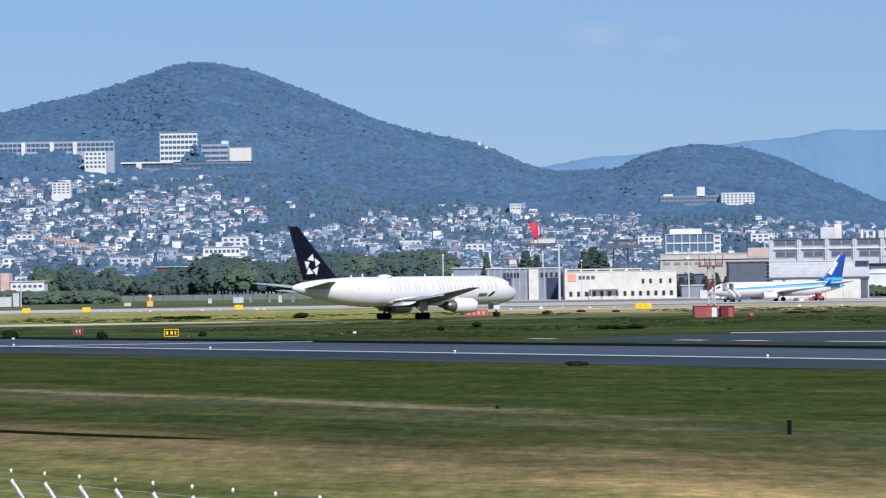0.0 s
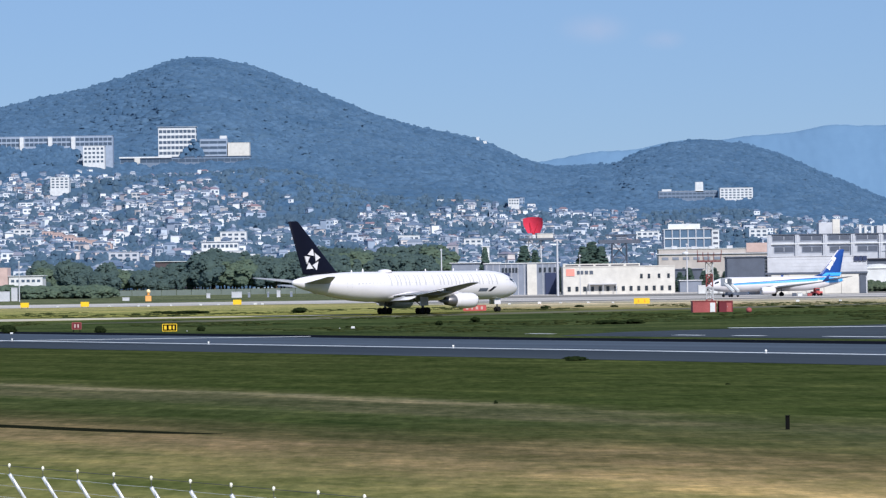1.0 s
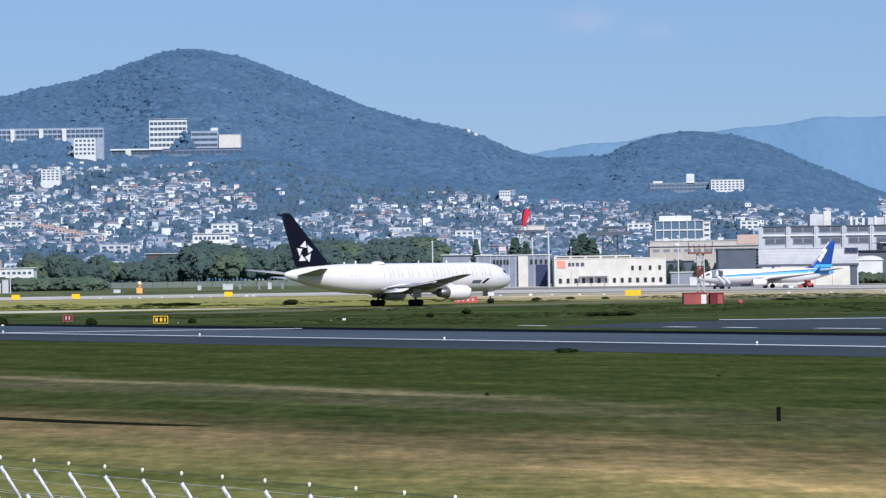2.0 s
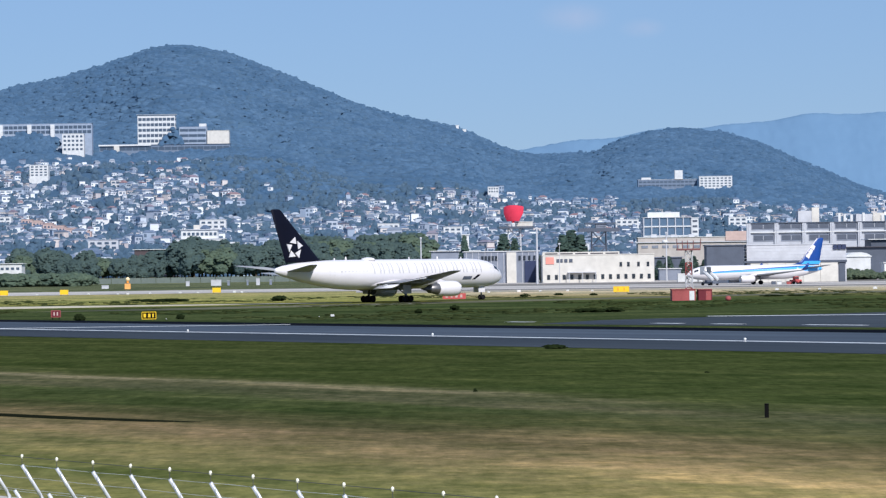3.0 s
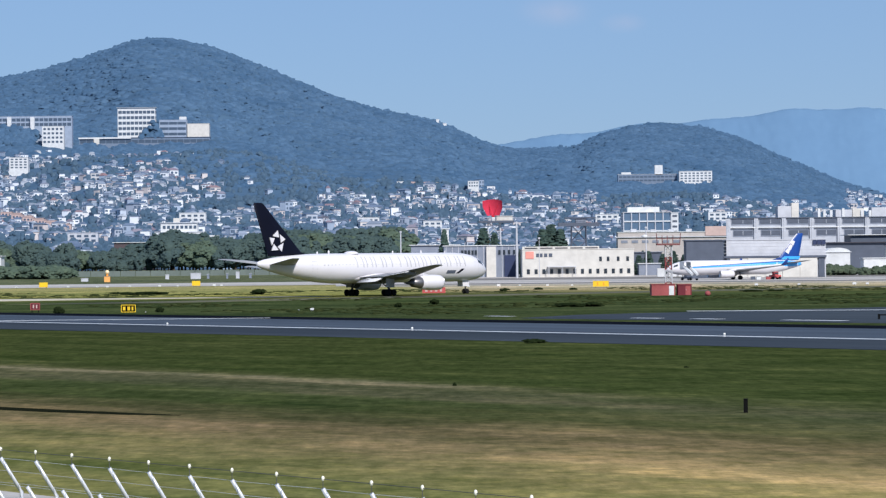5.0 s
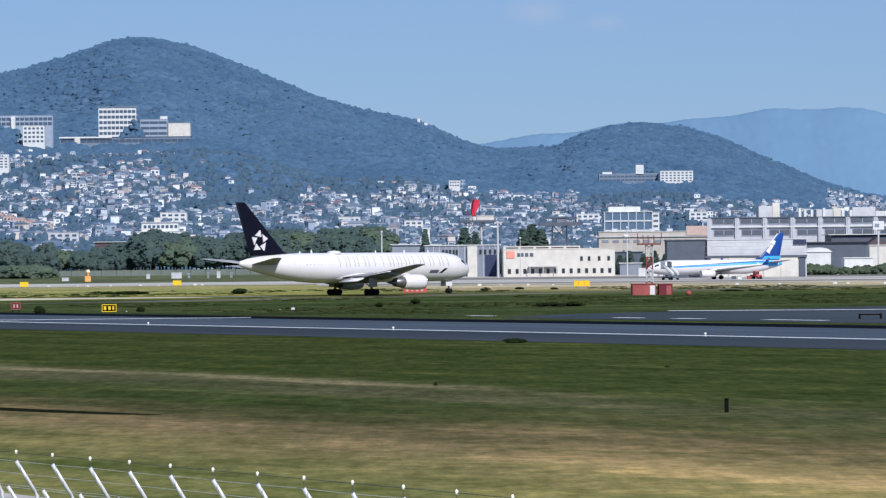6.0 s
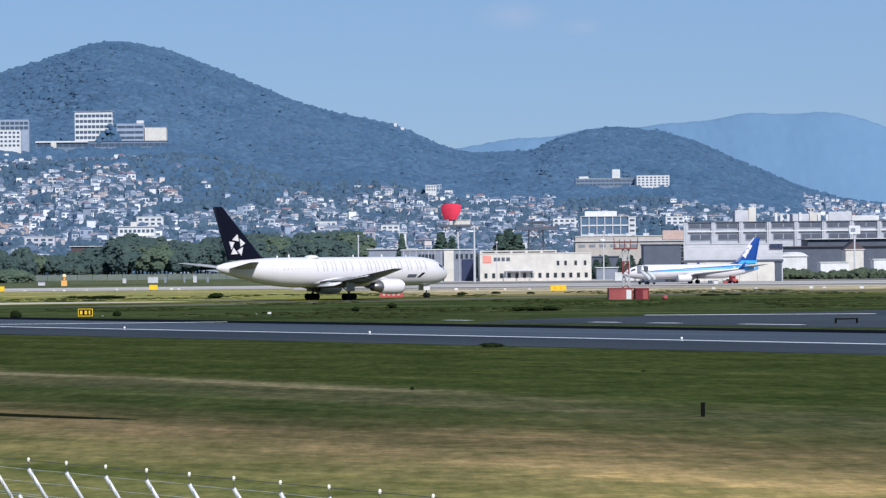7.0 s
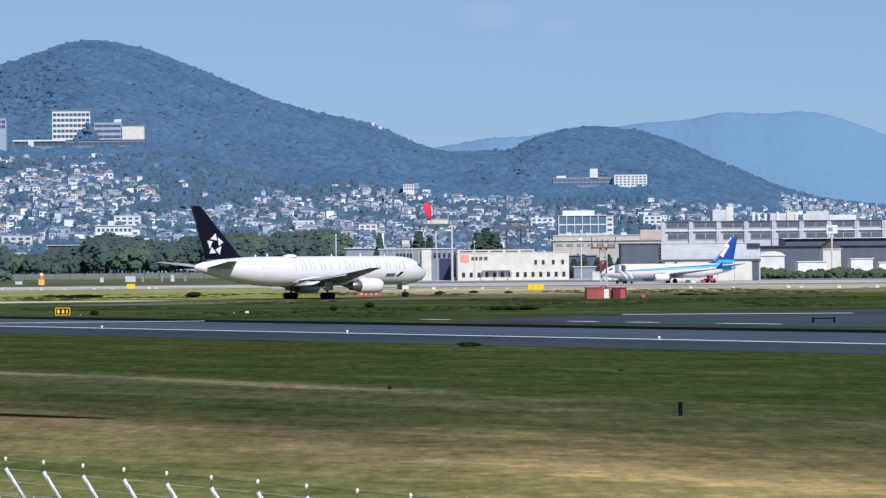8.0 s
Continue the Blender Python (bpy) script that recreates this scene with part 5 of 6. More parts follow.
hedge = shrub("rounded green shrub at the edge of the apron", M_LEAF2, 300, 3.2, 4.2, 0.42)
hedge.matrix_basis = pose(-152, 1090, height(-152, 1090) - 0.6)
for i in range(34):
    x = -160 + i * 1.25 + random.uniform(-1, 1)
    o = copy_thing(hedge, pose(x, 1085 + random.uniform(-8, 14), height(x, 1090) - 0.6, 0, 0, random.uniform(0, 360)))
    k = random.uniform(1.0, 1.3)
    o.scale = (k * 1.3, k * 1.2, k)
pale = shrub("rounded pale green hedge shrub beside the apron", M_HEDGE, 300, 3.2, 4.2, 0.42)
pale.matrix_basis = pose(126, 953, height(126, 953) - 0.9)
for i in range(24):
    x = 127 + i * 2.4 + random.uniform(-0.8, 0.8)
    o = copy_thing(pale, pose(x, 952 + random.uniform(-5, 5), height(x, 952) - 0.9, 0, 0, random.uniform(0, 360)))
    k = random.uniform(0.7, 1.1)
    o.scale = (k, k, k)
bush = shrub("low dark bush in the airfield grass", M_BUSH, 120, 1.5, 1.0, 0.22)
bush.matrix_basis = pose(-26.8, 585, -0.1)
for x, y, kx, kz in ((21.2, 389.5, 1.5, 0.5), (24.0, 390, 1.0, 0.55), (4.6, 425, 0.5, 0.7), (-0.4, 400, 0.35, 0.6), (9.5, 221, 0.6, 0.32), (61.5, 545, 1.6, 0.35), (66, 546, 1.0, 0.3), (-48, 600, 2.4, 0.6), (-53, 602, 2.0, 0.5), (-29.5, 381, 0.4, 0.6),
                     (-41.5, 378, 0.5, 0.8), (-53.5, 384, 0.7, 1.0), (20, 600, 0.8, 0.5), (34, 612, 0.6, 0.4), (27.5, 620, 0.7, 0.45), (15.4, 168, 0.1, 0.12), (2.5, 147, 0.07, 0.18)):
    o = copy_thing(bush, pose(x, y, -0.05, 0, 0, x * 57))
    o.scale = (kx, kx * 0.8, kz)

# woods on the hills: broad crowns with smaller clumps on their tops and sides
def campus_gap(x, d):
    """True where the large buildings on the slope keep the woods away."""
    return (d > 3480) & (d < 3520) & (x > -575) & (x < -360) | (d > 3425) & (d < 3480) & (x > -400) & (x < -200) | (d > 3570) & (d < 3625) & (x > 240) & (x < 372)


def wooded(n):
    d = 2950 + 1370 * np.sqrt(rng.uniform(0, 1, n))
    d = np.where(rng.uniform(0, 1, n) < 0.12, rng.uniform(4240, 4325, n), d)
    ax = rng.uniform(-0.168, 0.205, n)
    x = d * ax
    ok = ~campus_gap(x, d) & ~((ax < -0.07) & (d < 3230) & (rng.uniform(0, 1, n) < 0.7)) & ~((ax > 0.146) & (rng.uniform(0, 1, n) < 0.85))
    return x[ok], d[ok]


x, d = wooded(16000)
cut = [(rng.uniform(-430, -120, 900), rng.uniform(3484, 3640, 900)), (rng.uniform(190, 430, 700), rng.uniform(3620, 3780, 700)), (rng.uniform(-300, -60, 900), rng.uniform(2800, 3200, 900))]
cut = [(cx[~campus_gap(cx, cd)], cd[~campus_gap(cx, cd)]) for cx, cd in cut]
x, d = np.concatenate([x] + [q[0] for q in cut]), np.concatenate([d] + [q[1] for q in cut])
N = len(x)
size = rng.uniform(4.2, 8.2, N) * (1 + 0.25 * (rng.uniform(0, 1, N) < 0.1))
big = np.stack([x, d, land(x, d) + size * rng.uniform(-0.16, 0.06, N)], 1)
big_s = size[:, None] * np.array([1.1, 1.1, 0.52])
a, tip = rng.uniform(0, 6.283, (3, N)), rng.uniform(0.5, 0.97, (3, N))
little, little_s = [], []
for q in range(3):
    r = size * 0.75 * np.sqrt(1 - tip[q] ** 2)
    little.append(big + np.stack([r * np.cos(a[q]), r * np.sin(a[q]), size * 0.30 * tip[q]], 1))
    little_s.append(size[:, None] * rng.uniform(0.32, 0.55, (N, 1)) * np.array([1.0, 1.0, 0.48]))
n = 1300
x, d = rng.uniform(-560, -404, n), rng.uniform(3436, 3492, n)
c2 = np.stack([x, d, land(x, d) + rng.uniform(0.5, 1, n) * np.maximum(1.0, (162 - land(x, d)) * (d - 3430) / 62 + 3 * np.sin(x / 9.0))], 1)
x, d = rng.uniform(245, 370, n), rng.uniform(3520, 3584, n)
c4 = np.stack([x, d, land(x, d) + rng.uniform(0.5, 1, n) * np.maximum(1.0, (93 - land(x, d)) * (d - 3514) / 70 + 2 * np.sin(x / 8.0))], 1)
x, d = rng.uniform(-356, -204, n), rng.uniform(3372, 3430, n)
c3 = np.stack([x, d, land(x, d) + rng.uniform(0.5, 1, n) * np.maximum(1.0, (137 - land(x, d)) * (d - 3366) / 64 + 2 * np.sin(x / 7.0))], 1)
# the grove that hides the lower corner of the tall campus block
x, d = rng.uniform(-286, -262, 90), rng.uniform(3436, 3446, 90)
c5 = np.stack([x, d, 145 + 20 * rng.uniform(0, 1, 90) * np.clip(1 - np.abs(x + 273) / 13, 0, 1)], 1)
groves = np.concatenate([c2, c3, c4, c5])
# taller crowns along the skyline
n = 620
ax = rng.uniform(-0.168, 0.15, n)
d = rng.uniform(4262, 4318, n)
x = ax * d
tops = np.stack([x, d, land(x, d) + rng.uniform(0.0, 2.4, n)], 1)
tops_s = rng.uniform(2.2, 4.8, (n, 1)) * np.array([1.0, 1.0, 0.9])
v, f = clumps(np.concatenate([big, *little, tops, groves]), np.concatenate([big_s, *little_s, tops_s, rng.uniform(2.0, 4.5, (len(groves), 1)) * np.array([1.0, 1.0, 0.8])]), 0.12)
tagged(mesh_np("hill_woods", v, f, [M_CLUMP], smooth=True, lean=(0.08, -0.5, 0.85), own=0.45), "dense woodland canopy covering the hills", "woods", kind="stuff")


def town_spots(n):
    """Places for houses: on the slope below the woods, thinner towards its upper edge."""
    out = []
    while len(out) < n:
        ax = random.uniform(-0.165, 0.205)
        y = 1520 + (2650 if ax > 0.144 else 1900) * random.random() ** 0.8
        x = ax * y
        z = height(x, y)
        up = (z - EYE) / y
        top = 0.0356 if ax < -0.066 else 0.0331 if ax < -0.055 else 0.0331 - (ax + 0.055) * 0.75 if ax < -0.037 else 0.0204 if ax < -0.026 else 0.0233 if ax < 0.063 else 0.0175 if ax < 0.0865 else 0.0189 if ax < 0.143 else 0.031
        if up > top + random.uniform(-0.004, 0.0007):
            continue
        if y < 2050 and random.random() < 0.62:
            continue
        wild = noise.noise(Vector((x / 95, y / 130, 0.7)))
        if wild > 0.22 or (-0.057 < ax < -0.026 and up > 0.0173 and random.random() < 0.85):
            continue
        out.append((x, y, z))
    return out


def town_mesh(spots):
    """Walls, roofs and proud window boxes of many small houses."""
    n = len(spots)
    p = np.array(spots)
    w, dp, h = rng.uniform(2.4, 6.8, n), rng.uniform(4.0, 7, n), rng.uniform(2.8, 6.2, n)
    big = rng.uniform(0, 1, n) < 0.08
    w[big] *= 1.9
    h[big] *= 1.5
    flat = rng.uniform(0, 1, n) < 0.35
    a = rng.normal(0.1, 0.75, n)
    ca, sa = np.cos(a)[:, None], np.sin(a)[:, None]

    def placed(lx, ly, lz):
        return np.stack([p[:, 0, None] + lx * ca - ly * sa, p[:, 1, None] + lx * sa + ly * ca, np.broadcast_to(p[:, 2, None] + lz, lx.shape)], -1)

    def ring(kx, ky, z):
        q = np.array([(-1, -1), (1, -1), (1, 1), (-1, 1)])
        return placed(q[None, :, 0] * (w * kx / 2)[:, None], q[None, :, 1] * (dp * ky / 2)[:, None], z[:, None])

    one = np.ones(n)
    rh = np.where(flat, 0.4, rng.uniform(1.2, 2.4, n))
    blocks = [ring(one, one, -3 * one), ring(one, one, h), ring(1.12 * one, 1.12 * one, h + 0.02), ring(np.where(flat, 1.1, 0.6), np.where(flat, 1.1, 0.06), h + rh)]
    side = [(i, (i + 1) % 4, (i + 1) % 4 + 4, i + 4) for i in range(4)]
    faces = side + [(a_ + 8, b_ + 8, c_ + 8, d_ + 8) for a_, b_, c_, d_ in side] + [(12, 13, 14, 15)]
    kinds_of = [0] * 4 + [1] * 5
    # two windows on each of two floors, and one on each gable side
    for row in (0.28, 0.72):
        for col in (-0.25, 0.25):
            cx = w * (col + rng.uniform(-0.07, 0.07, n))
            ww, wh = w * rng.uniform(0.10, 0.20, n), h * rng.uniform(0.08, 0.15, n)
            zc = h * row
            base = 4 * len(blocks)
            for ly in (0.02, -0.08):
                q = np.array([(-1, -1), (1, -1), (1, 1), (-1, 1)])
                blocks.append(placed(cx[:, None] + q[None, :, 0] * ww[:, None], (-dp / 2 + ly)[:, None] + 0 * q[None, :, 0], zc[:, None] + q[None, :, 1] * wh[:, None]))
            faces.append(tuple(base + 4 + k for k in range(4)))
            faces += [(base + k, base + (k + 1) % 4, base + (k + 1) % 4 + 4, base + k + 4) for k in range(4)]
            kinds_of += [2] * 5
    v = np.concatenate(blocks, 1)
    f = np.array(faces)[None] + v.shape[1] * np.arange(n)[:, None, None]
    return v.reshape(-1, 3), f.reshape(-1, 4), np.tile(np.array(kinds_of), n)


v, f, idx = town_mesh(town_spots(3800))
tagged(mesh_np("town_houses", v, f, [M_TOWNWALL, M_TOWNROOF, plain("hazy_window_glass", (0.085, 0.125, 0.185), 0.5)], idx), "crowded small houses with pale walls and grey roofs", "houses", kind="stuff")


def house(label, w, d, h, kind):
    t = thing("house", pose(0, 0, 0), label, "house", "houses on the slope")
    part("wall", box_bm(-w / 2, w / 2, -d / 2, d / 2, -3, h), M_HOUSEWALL, t)
    bm = bmesh.new()
    if kind == "gable":
        add_rings(bm, [[(x, -d / 2 - 0.5, h), (x, 0, h + 2.2), (x, d / 2 + 0.5, h), (x, 0, h - 0.2)] for x in (-w / 2 - 0.4, w / 2 + 0.4)])
    elif kind == "hip":
        add_rings(bm, [[(-w / 2 - 0.5, -d / 2 - 0.5, h), (w / 2 + 0.5, -d / 2 - 0.5, h), (w / 2 + 0.5, d / 2 + 0.5, h), (-w / 2 - 0.5, d / 2 + 0.5, h)], [(-w / 4, -0.2, h + 2), (w / 4, -0.2, h + 2), (w / 4, 0.2, h + 2), (-w / 4, 0.2, h + 2)]])
    else:
        add_box(bm, -w / 2 - 0.3, w / 2 + 0.3, -d / 2 - 0.3, d / 2 + 0.3, h, h + 0.5)
    bmesh.ops.recalc_face_normals(bm, faces=bm.faces[:])
    part("roof", bm, M_HOUSEROOF, t)
    first = None
    for z in (1.4, 4.2):
        for k in range(2 if w < 9 else 3):
            m = pose(-w / 2 + w * (k + 0.5) / (2 if w < 9 else 3), -d / 2, z)
            if first is None:
                first = part("window", box_bm(-0.8, 0.8, -0.06, 0.08, -0.6, 0.6), M_HAZEGLASS, t)
                first.matrix_basis = m
            else:
                piece("window", first.data, t, m)
    return t


models = [house("pale two-storey house with a tiled gable roof", 9.5, 7.5, 5.8, "gable"), house("pale two-storey house with a hipped roof", 8.0, 8.0, 5.8, "hip"),
          house("white flat-roofed house of two storeys", 8.5, 7.0, 6.4, "flat"), house("wide two-storey house with a hipped roof", 12, 8.0, 6.0, "hip"), house("narrow white house with a gable roof", 6.5, 8, 6.2, "gable")]
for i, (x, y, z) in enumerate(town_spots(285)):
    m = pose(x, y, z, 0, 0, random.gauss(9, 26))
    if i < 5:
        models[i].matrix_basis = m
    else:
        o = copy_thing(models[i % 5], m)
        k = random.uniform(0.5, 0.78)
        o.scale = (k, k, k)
N = 5200
ax = rng.uniform(-0.168, 0.205, N)
y = 1480 + 1750 * rng.uniform(0, 1, N) ** 0.75
x = ax * y
size = rng.uniform(1.8, 4.0, N)
core = np.stack([x, y, land(x, y) + size * 0.9], 1)
lots, lots_s = [core], [size[:, None] * np.array([1.0, 1.0, 0.9])]
for q in range(3):
    a, tip = rng.uniform(0, 6.283, N), rng.uniform(0.3, 0.97, N)
    r = size * 0.85 * np.sqrt(1 - tip ** 2)
    lots.append(core + np.stack([r * np.cos(a), r * np.sin(a), size * 0.8 * tip], 1))
    lots_s.append(size[:, None] * rng.uniform(0.35, 0.6, (N, 1)) * np.array([1.0, 1.0, 0.9]))
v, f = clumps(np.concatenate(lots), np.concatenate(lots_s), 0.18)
# Garden leaves are coloured blue for the haze over the town.
tagged(mesh_np("garden_trees", v, f, [leaf_material("hazed_garden_leaves", (0.074, 0.136, 0.212), (0.124, 0.196, 0.276), 0.35, 5.0, 50.0)], smooth=True, lean=(0.05, -0.4, 0.9), own=0.5), "garden trees between the houses", "trees", kind="stuff")

# rough tufts and weeds in the far grass
N = 6000
y = rng.uniform(345, 660, N)
x = rng.uniform(-0.17, 0.21, N) * y
drift = np.array([noise.noise(Vector((px / 22, py / 55, 2.0))) for px, py in zip(x, y)])
keep = (drift > -0.02) & (x * 0.812 + y * 0.584 > 201) & ~((x > 8) & (y < 385 + 0.1 * x)) & ~((y > 503) & (y < 552) & (x < -8)) & ~((y > 515) & (y < 570) & (abs(x) < 45))
x, y = x[keep], y[keep]
c = np.stack([x, y, np.full(len(x), 0.02)], 1)
s = rng.uniform(0.14, 0.55, (len(x), 1)) * np.array([1.8, 1.0, 0.22])
v, f = clumps(c, s, 0.3)
tagged(mesh_np("grass_tufts", v, f, [leaf_material("tuft_leaves", (0.046, 0.064, 0.024), (0.068, 0.082, 0.030))], smooth=True), "rough tufts of grass and weeds in the field", "grass", kind="stuff")



# ---- small things on the airfield ----
def board(name, label, x, y, w, h, face, trim, bars=(), legs=0.25, z=0.0, category="sign"):
    """A sign on short legs, with bars for its lettering."""
    s = thing(name, pose(x, y, z), label, category)
    body = part("panel", box_bm(-w / 2, w / 2, -0.12, 0.12, legs, legs + h, bevel=0.02), face, s)
    for x0, x1, z0, z1 in ((-w / 2 - 0.06, w / 2 + 0.06, legs + h, legs + h + 0.08), (-w / 2 - 0.06, w / 2 + 0.06, legs - 0.08, legs), (-w / 2 - 0.08, -w / 2, legs, legs + h), (w / 2, w / 2 + 0.08, legs, legs + h)):
        part("trim", box_bm(x0, x1, -0.14, 0.14, z0, z1), trim, s)
    for k in (-0.38, 0.38):
        part("foot", box_bm(w * k - 0.05, w * k + 0.05, -0.05, 0.05, -0.05, legs - 0.08), M_BLACK, s)
    for bx, bw, mt in bars:
        part("lettering_bar", box_bm(bx - bw / 2, bx + bw / 2, -0.15, -0.12, legs + 0.2 * h, legs + 0.8 * h), mt, body)
    return s


M_CORAL = plain("faded_red_paint", (0.50, 0.10, 0.10), 0.6)
board("taxiway_sign", "black taxiway sign with yellow bars and a yellow frame", -32.8, 374.5, 1.6, 0.75, M_BLACK, M_YELLOW, ((-0.5, 0.3, M_YELLOW), (0.05, 0.3, M_YELLOW), (0.5, 0.2, M_YELLOW)), 0.22)
board("runway_sign", "small dark red runway sign with pale bars", -45.7, 389, 1.05, 0.72, M_MAROON, M_REDBOX, ((-0.2, 0.16, M_PINK), (0.2, 0.16, M_PINK)), 0.4)
board("runway_sign", "long red runway sign with pale bars", 6.1, 575, 4.1, 0.9, M_CORAL, M_CORAL, ((-1.4, 0.45, M_PINK), (-0.5, 0.35, M_PINK), (0.4, 0.45, M_PINK), (1.3, 0.4, M_PINK)), 0.1)
board("yellow_sign", "wide yellow taxiway sign with faint dark bars", 42.3, 657, 3.2, 1.05, M_YELLOW, M_YELLOW, ((-0.7, 0.25, M_ORANGE), (0.6, 0.25, M_ORANGE)), 0.25)
for x, y in ((-107.4, 801), (-91.8, 800), (-52.6, 800)):
    board("yellow_sign", "yellow taxiway sign board in the grass", x, y, 2.0, 1.1, M_YELLOW, M_YELLOW, (), 0.3)
post = thing("marker_post", pose(13.1, 118.4, 0), "short square black marker post in the grass", "post")
part("shaft", box_bm(-0.075, 0.075, -0.075, 0.075, -0.05, 0.5, bevel=0.01), M_BLACK, post)
part("cap", box_bm(-0.085, 0.085, -0.085, 0.085, 0.5, 0.54, bevel=0.008), M_BLACK, post)

lamp_head = plain("runway_lamp_white", (0.9, 0.9, 0.86), 0.3)


def edge_light():
    e = thing("runway_light", pose(0, 0, 0), "small white runway edge light on its line", "runway light", "runway edge lights")
    part("base", turned_bm(((0, 0.18), (0.05, 0.18), (0.07, 0.1), (0.16, 0.1)), 14), M_CONC, e)
    part("lens", turned_bm(((0.16, 0.13), (0.30, 0.16), (0.40, 0.13), (0.45, 0.04)), 14), lamp_head, e, "white glass lens", True)
    return e


light = edge_light()
light.matrix_basis = pose(0.92, 264.2, 0.05)
light.scale = (0.62, 0.62, 0.62)
for i in (-6, -5, -4, -3, -2, -1, 1, 2, 3):
    copy_thing(light, pose(0.92 + 23.2 * i, 264.2 - 32.3 * i, 0.05))


def field_marker(x, y, s):
    e = thing("field_marker", pose(x, y, height(x, y)), "small white marker board at the taxiway edge", "marker", "taxiway markers")
    part("board", box_bm(-s * 0.8, s * 0.8, -0.06, 0.06, 0.12, 0.12 + s * 0.95, bevel=0.03), M_CONC, e)
    part("foot", box_bm(-0.05, 0.05, -0.05, 0.05, -0.03, 0.12), M_BLACK, e)


for x, y, s in ((-85.5, 800, 0.35), (-77.5, 795, 0.3), (-74.5, 790, 0.4), (-69.5, 798, 0.35), (-62, 800, 0.4), (-57.3, 799, 0.3), (-48, 800, 0.5), (-46, 798, 0.4), (-99, 802, 0.3), (-51.5, 372, 0.22), (-30.6, 373, 0.1), (-12.4, 377, 0.1), (-10.8, 377, 0.28),
                (56, 660, 0.4), (75, 655, 0.45), (84, 655, 0.35), (95, 650, 0.5), (98, 652, 0.4), (104, 640, 0.5), (15, 690, 0.35), (22, 700, 0.5), (27, 705, 0.3), (33, 700, 0.35), (38, 690, 0.3), (60, 690, 0.3), (112, 640, 0.5)):
    field_marker(x, y, s)

b = thing("red_marker", pose(48.4, 490, 0), "round red marker beside the aerial shelters", "marker")
part("ball", turned_bm(((-0.02, 0.2), (0.15, 0.42), (0.4, 0.48), (0.65, 0.38), (0.8, 0.1)), 16), M_REDBOX, b, "", True)
part("foot", turned_bm(((-0.1, 0.25), (0.0, 0.25)), 12), M_BLACK, b)

b = thing("low_barrier", pose(45.8, 291, 0.03), "low black barrier standing on the taxiway", "barrier")
part("bar", box_bm(-1.1, 1.1, -0.06, 0.06, 0.34, 0.46, bevel=0.02), M_BLACK, b)
for x in (-1.0, 1.0):
    part("leg", box_bm(x - 0.09, x + 0.09, -0.15, 0.15, 0, 0.5, bevel=0.02), M_BLACK, b)

# orange beacon hut at the far side of the field
zb = height(-92.4, 980)
b = thing("beacon_hut", pose(-92.4, 980, zb) @ Matrix.Diagonal((0.9, 0.9, 0.86, 1)), "orange beacon hut with a round lamp housing on top", "beacon")
part("base", box_bm(-1.0, 1.0, -0.9, 0.9, -0.1, 2.0, bevel=0.05), plain("faded_orange_paint", (0.85, 0.42, 0.14), 0.6), b)
part("neck", turned_bm(((2.2, 0.45), (2.95, 0.35)), 12), M_ORANGE, b)
part("lamp_housing", turned_bm(((2.9, 0.4), (3.2, 0.7), (3.7, 0.75), (4.2, 0.5), (4.4, 0.1)), 16), plain("pale_orange_glass", (0.95, 0.72, 0.42), 0.3), b, "pale orange lamp housing", True)

# a grey boundary wall with things standing along it
plain_wall = plain("dull_green_panels", (0.150, 0.180, 0.165), 0.8)
z0 = height(-100, 1130)
wall = thing("boundary_wall", pose(-95, 1130, z0), "long dull green boundary wall below the trees", "wall")
for i in range(24):
    part("wall_panel", box_bm(-66 + i * 5.4, -66 + i * 5.4 + 5.2, -0.15, 0.15, -0.4, 2.0), plain_wall, wall)
for x, y, w, h in ((-68.5, 1040, 3.4, 1.9), (-64.5, 1042, 0.8, 1.5), (-58, 1040, 0.6, 1.7), (-54.5, 1040, 1.2, 2.2), (-50.5, 1045, 0.8, 1.6), (-146, 1030, 6.0, 3.2), (-142, 1034, 2.0, 4.4), (-78, 1040, 1.2, 1.5), (-101.5, 1000, 2.2, 1.0)):
    g = thing("utility_box", pose(x, y, height(x, y)), "pale grey utility cabinet at the field's edge", "cabinet")
    part("body", box_bm(-w / 2, w / 2, -0.6, 0.6, -0.1, h, bevel=0.04), M_PALEGREY if w > 1.1 else M_GREYWALL, g)
    part("lid", box_bm(-w / 2 - 0.08, w / 2 + 0.08, -0.7, 0.7, h, h + 0.12), M_PALEGREY, g)

# boarding stairs at the parked airliner's nose
st = thing("boarding_stairs", pose(77.0, 832.5, 0.06, 0, 0, 118), "boarding stairs truck with white sides and canopy", "stairs")
part("chassis", box_bm(-3.6, 1.8, -1.0, 1.0, 0.45, 0.9, bevel=0.05), M_SLATE, st)
for x in (-2.8, 1.2):
    for y in (-0.95, 0.95):
        wb = part("wheel", turned_bm(((-0.14, 0.25), (-0.14, 0.42), (0.14, 0.42), (0.14, 0.25)), 16, "y"), M_TYRE, st, "", True)
        wb.location = (x, y, 0.42)
for i in range(13):
    part("step", box_bm(-3.2 + i * 0.32, -2.86 + i * 0.32, -0.75, 0.75, 0.9 + i * 0.17, 0.95 + i * 0.17), M_GREYWALL, st)
for y in (-0.8, 0.8):
    part("side_panel", tube_bm([(-3.3, y, 1.6), (0.9, y, 3.8)], 0.42, 6), M_CONC, st, "white side panel")
part("landing", box_bm(0.9, 2.4, -1.0, 1.0, 2.95, 3.1), M_GREYWALL, st)
part("canopy", box_bm(-2.2, 2.4, -1.1, 1.1, 4.9, 5.05), M_CONC, st, "white canopy")
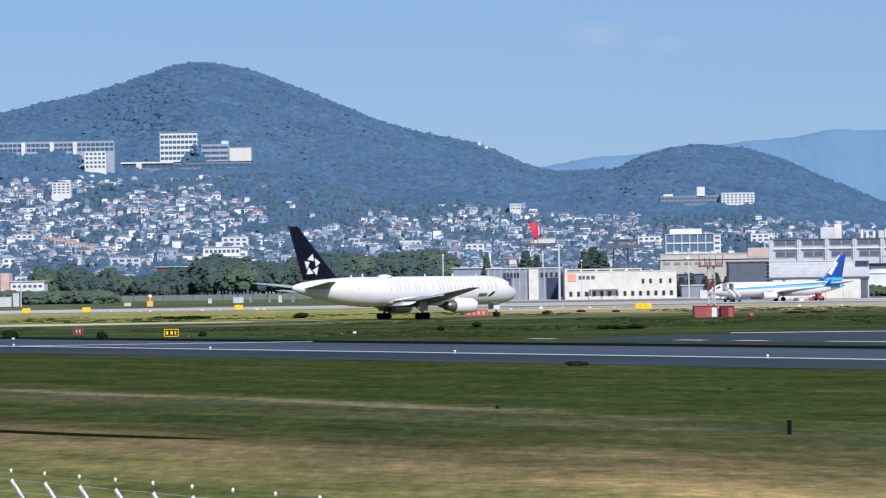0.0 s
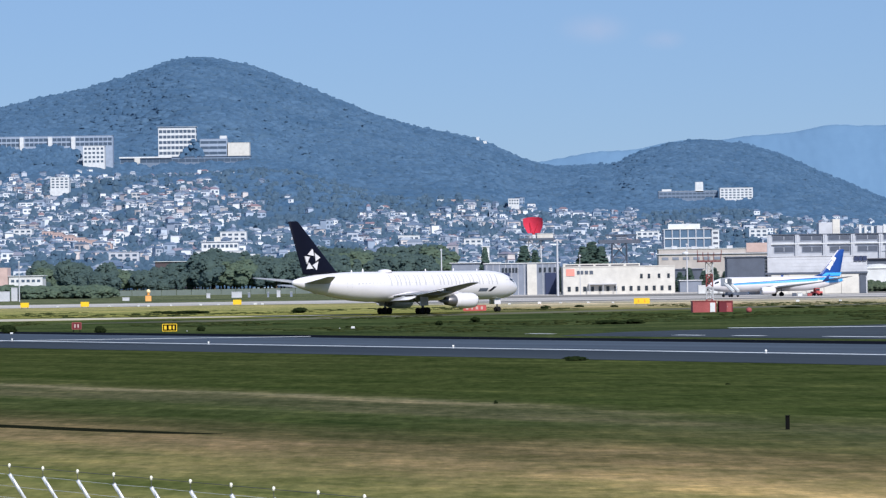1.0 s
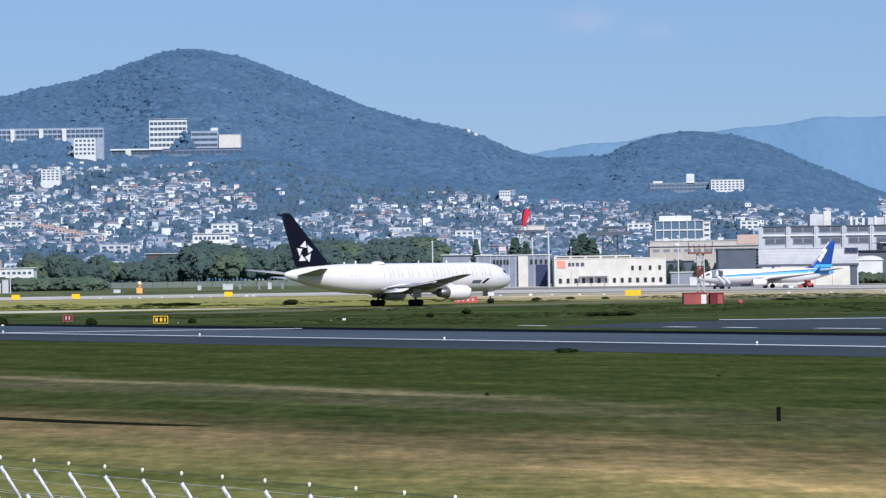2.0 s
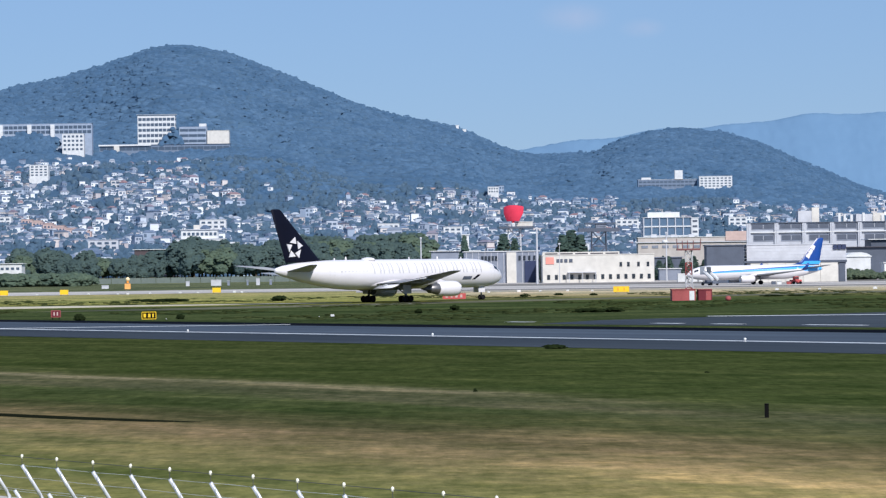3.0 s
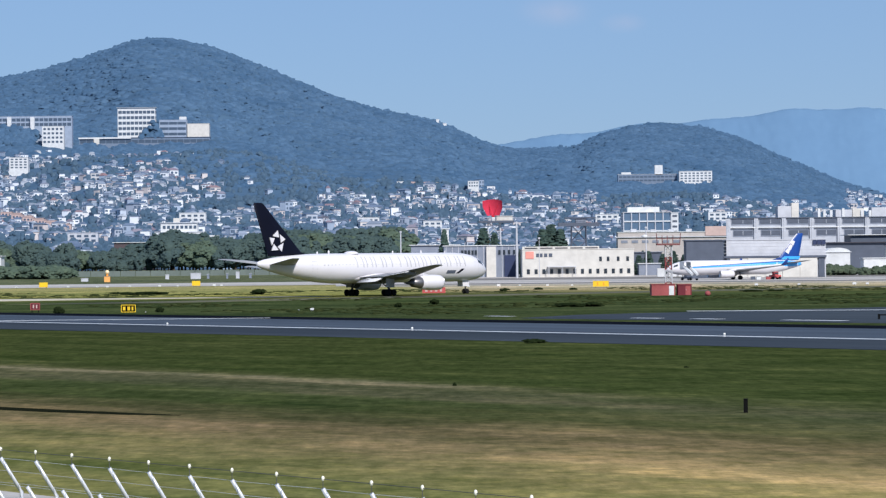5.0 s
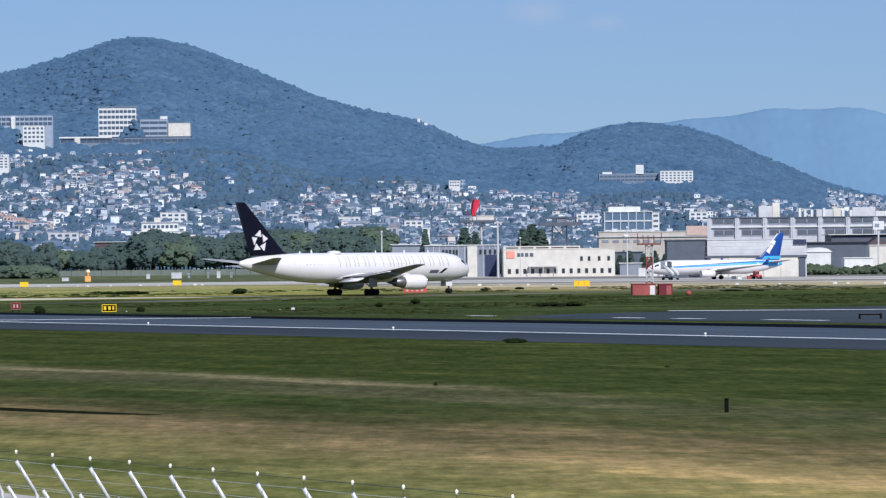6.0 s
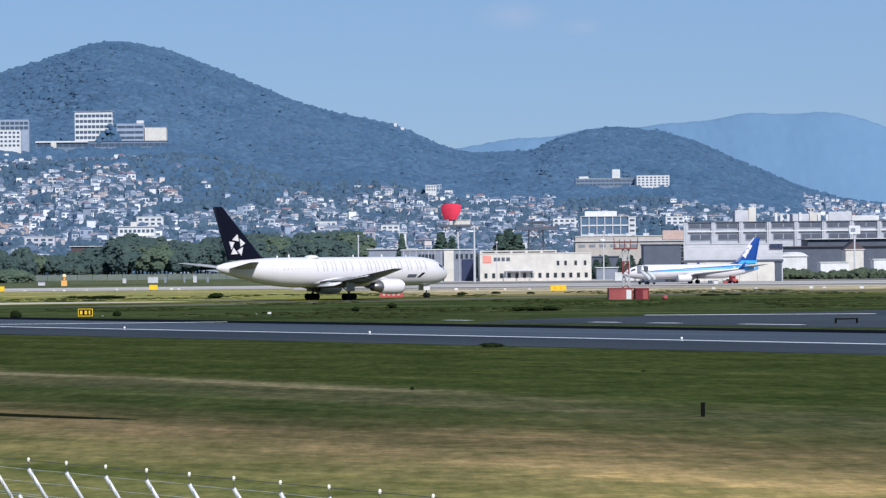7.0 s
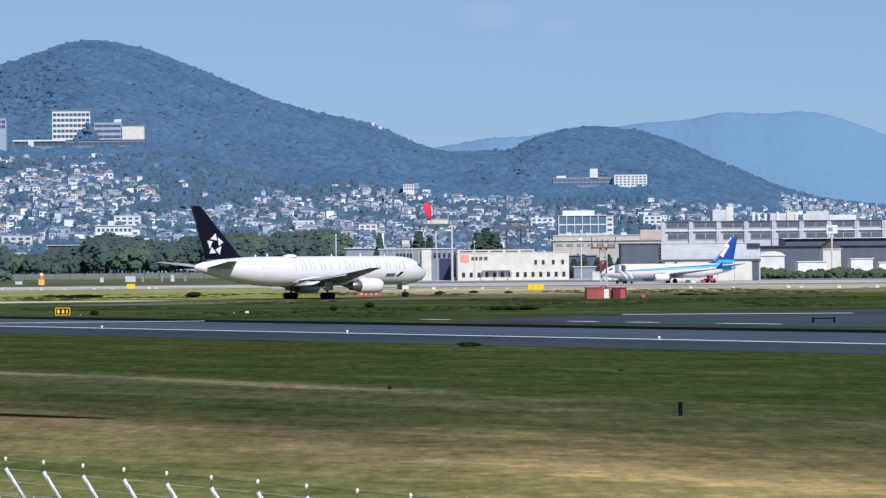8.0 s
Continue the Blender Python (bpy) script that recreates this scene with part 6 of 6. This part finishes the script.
part("canopy_side", box_bm(0.2, 2.4, 1.0, 1.1, 3.1, 4.9), M_CONC, st)
part("canopy_side", box_bm(0.2, 2.4, -1.1, -1.0, 3.1, 4.9), M_CONC, st)

tug = thing("tow_tractor", pose(100.8, 836, 0.06, 0, 0, 20), "red and white ground tractor on the apron", "tractor")
part("body", box_bm(-1.5, 1.5, -0.8, 0.8, 0.4, 1.2, bevel=0.1), M_CORAL, tug)
part("cab", box_bm(-0.6, 0.7, -0.7, 0.7, 1.2, 2.1, bevel=0.08), M_CORAL, tug)
part("cab_window", box_bm(-0.5, 0.6, -0.73, 0.73, 1.4, 1.9), M_GLASSDARK, tug)
for x in (-1.0, 1.0):
    for y in (-0.8, 0.8):
        wb = part("wheel", turned_bm(((-0.12, 0.25), (-0.12, 0.4), (0.12, 0.4), (0.12, 0.25)), 16, "y"), M_TYRE, tug, "", True)
        wb.location = (x, y, 0.4)
for x, mt in ((94.5, M_SLATE), (96.0, M_CONC), (98.6, M_REDBOX)):
    g = thing("equipment_crate", pose(x, 833, 0.06), "small equipment crate standing on the apron", "crate")
    part("body", box_bm(-0.6, 0.6, -0.4, 0.4, 0, 0.8, bevel=0.04), mt, g)
    part("lid", box_bm(-0.64, 0.64, -0.44, 0.44, 0.8, 0.88), M_SLATE, g)

# drainage furrow in the near grass
M_EARTH = plain("dark_earth", (0.012, 0.014, 0.008), 0.95)
M_EARTH.node_tree.nodes["Principled BSDF"].inputs["Specular IOR Level"].default_value = 0.0
slab("furrow", [(-26, 140.0), (-18, 131.4), (-14, 127.0), (-10.0, 122.8), (-8.6, 121.3), (-8.7, 121.1), (-10.8, 122.1), (-14.4, 125.2), (-18.2, 129.4), (-26.6, 137.4)], 0.012, M_EARTH, "dark drainage furrow in the grass", "furrow", 0.02)

# ---- perimeter fences with outward arms, wires and white insulators ----
def perimeter_fence(label, x0, y0, z_tip, first, last, knobs):
    """Posts with a bent arm every 1.32 m along the runway's way."""
    step = Vector((0.7586, -1.0827, 0))
    out = Vector((-0.819, -0.574, 0))
    f = thing("fence", pose(0, 0, 0), label, "fence")
    arm_bm = bmesh.new()
    foot = Vector((0, 0, -z_tip - 0.1))
    bend = -0.42 * out + Vector((0, 0, -0.66))
    add_tube(arm_bm, [bend + foot * 0.74, bend - Vector((0, 0, 0.12)), bend + Vector((0, 0, 0.02)), bend * 0.86 + Vector((0, 0, 0.015)), Vector((0, 0, 0))], 0.036, 8)
    first_post = None
    for k in range(first, last):
        p = Vector((x0, y0, z_tip)) + step * k
        m = Matrix.Translation(p)
        if first_post is None:
            first_post = part("post", arm_bm, M_FENCE, f, smooth=True)
            first_post.matrix_basis = m
            if knobs:
                rod = part("rod", tube_bm([(0, 0, -0.02), (0, 0, 0.135)], 0.006, 5), M_WIRE, f)
                knob = part("insulator", turned_bm(((0.12, 0.010), (0.132, 0.023), (0.162, 0.027), (0.188, 0.021), (0.2, 0.006)), 10), M_KNOB, f, "white insulator", True)
                rod.matrix_basis = knob.matrix_basis = m
        else:
            piece("post", first_post.data, f, m)
            if knobs:
                piece("rod", rod.data, f, m)
                piece("insulator", knob.data, f, m)
    a, b = Vector((x0, y0, z_tip)) + step * first, Vector((x0, y0, z_tip)) + step * (last - 1)
    for q in (0.06, 0.42, 0.78):
        o = bend * q + Vector((0, 0, 0.03))
        part("wire", tube_bm([a + o + (b - a) * i / 40 + Vector((0, 0, 0.006 * math.sin(i * 2.2))) for i in range(41)], 0.0035, 4), M_FENCE, f)
    if knobs:
        part("wire", tube_bm([a + Vector((0, 0, 0.15)), b + Vector((0, 0, 0.15))], 0.005, 4), M_WIRE, f, "dark top wire")
    part("rail", tube_bm([a + bend + Vector((0, 0, -0.15)), b + bend + Vector((0, 0, -0.15))], 0.02, 6), M_FENCE, f)
    return f


perimeter_fence("galvanised perimeter fence with bent arms and white insulators", -6.542, 55.517, 2.41, -8, 26, True)
perimeter_fence("lower galvanised fence with bent arms behind the first", -6.10, 55.80, 1.86, -8, 26, False)


# ---- what moves ----
def motions():
    # the white airliner creeps forward along its taxiway and turns slightly to starboard
    way = ((0.0, 0.0), (0.5, 0.08), (1.0, 0.16), (1.5, 0.23), (3.0, 0.45), (3.5, 0.52), (4.0, 0.57), (4.5, 0.64), (6.0, 0.86), (6.5, 0.90), (7.0, 0.94), (7.5, 0.97), (8.0, 1.0))
    far = 3.15
    rows = []
    for t, q in way:
        turn = 46.3 - 2.3 * q
        rows.append((t, pose(-6.94 + far * q * 0.715, 537.0 + far * q * 0.70, 0.03, 0, 0, turn)))
    walk(white_jet, rows)
    for ob, x, y, r in rolling_wheels:
        walk(ob, [(t, pose(x, y, r, 0, math.degrees(far * q / r), 0)) for t, q in way])
    # the radar reflector makes a turn in four seconds
    walk(radar_dish, [(0.5 * i, pose(*radar_top, 0, 0, RADAR_PHASE + 90 * 0.5 * i)) for i in range(17)])


motions()
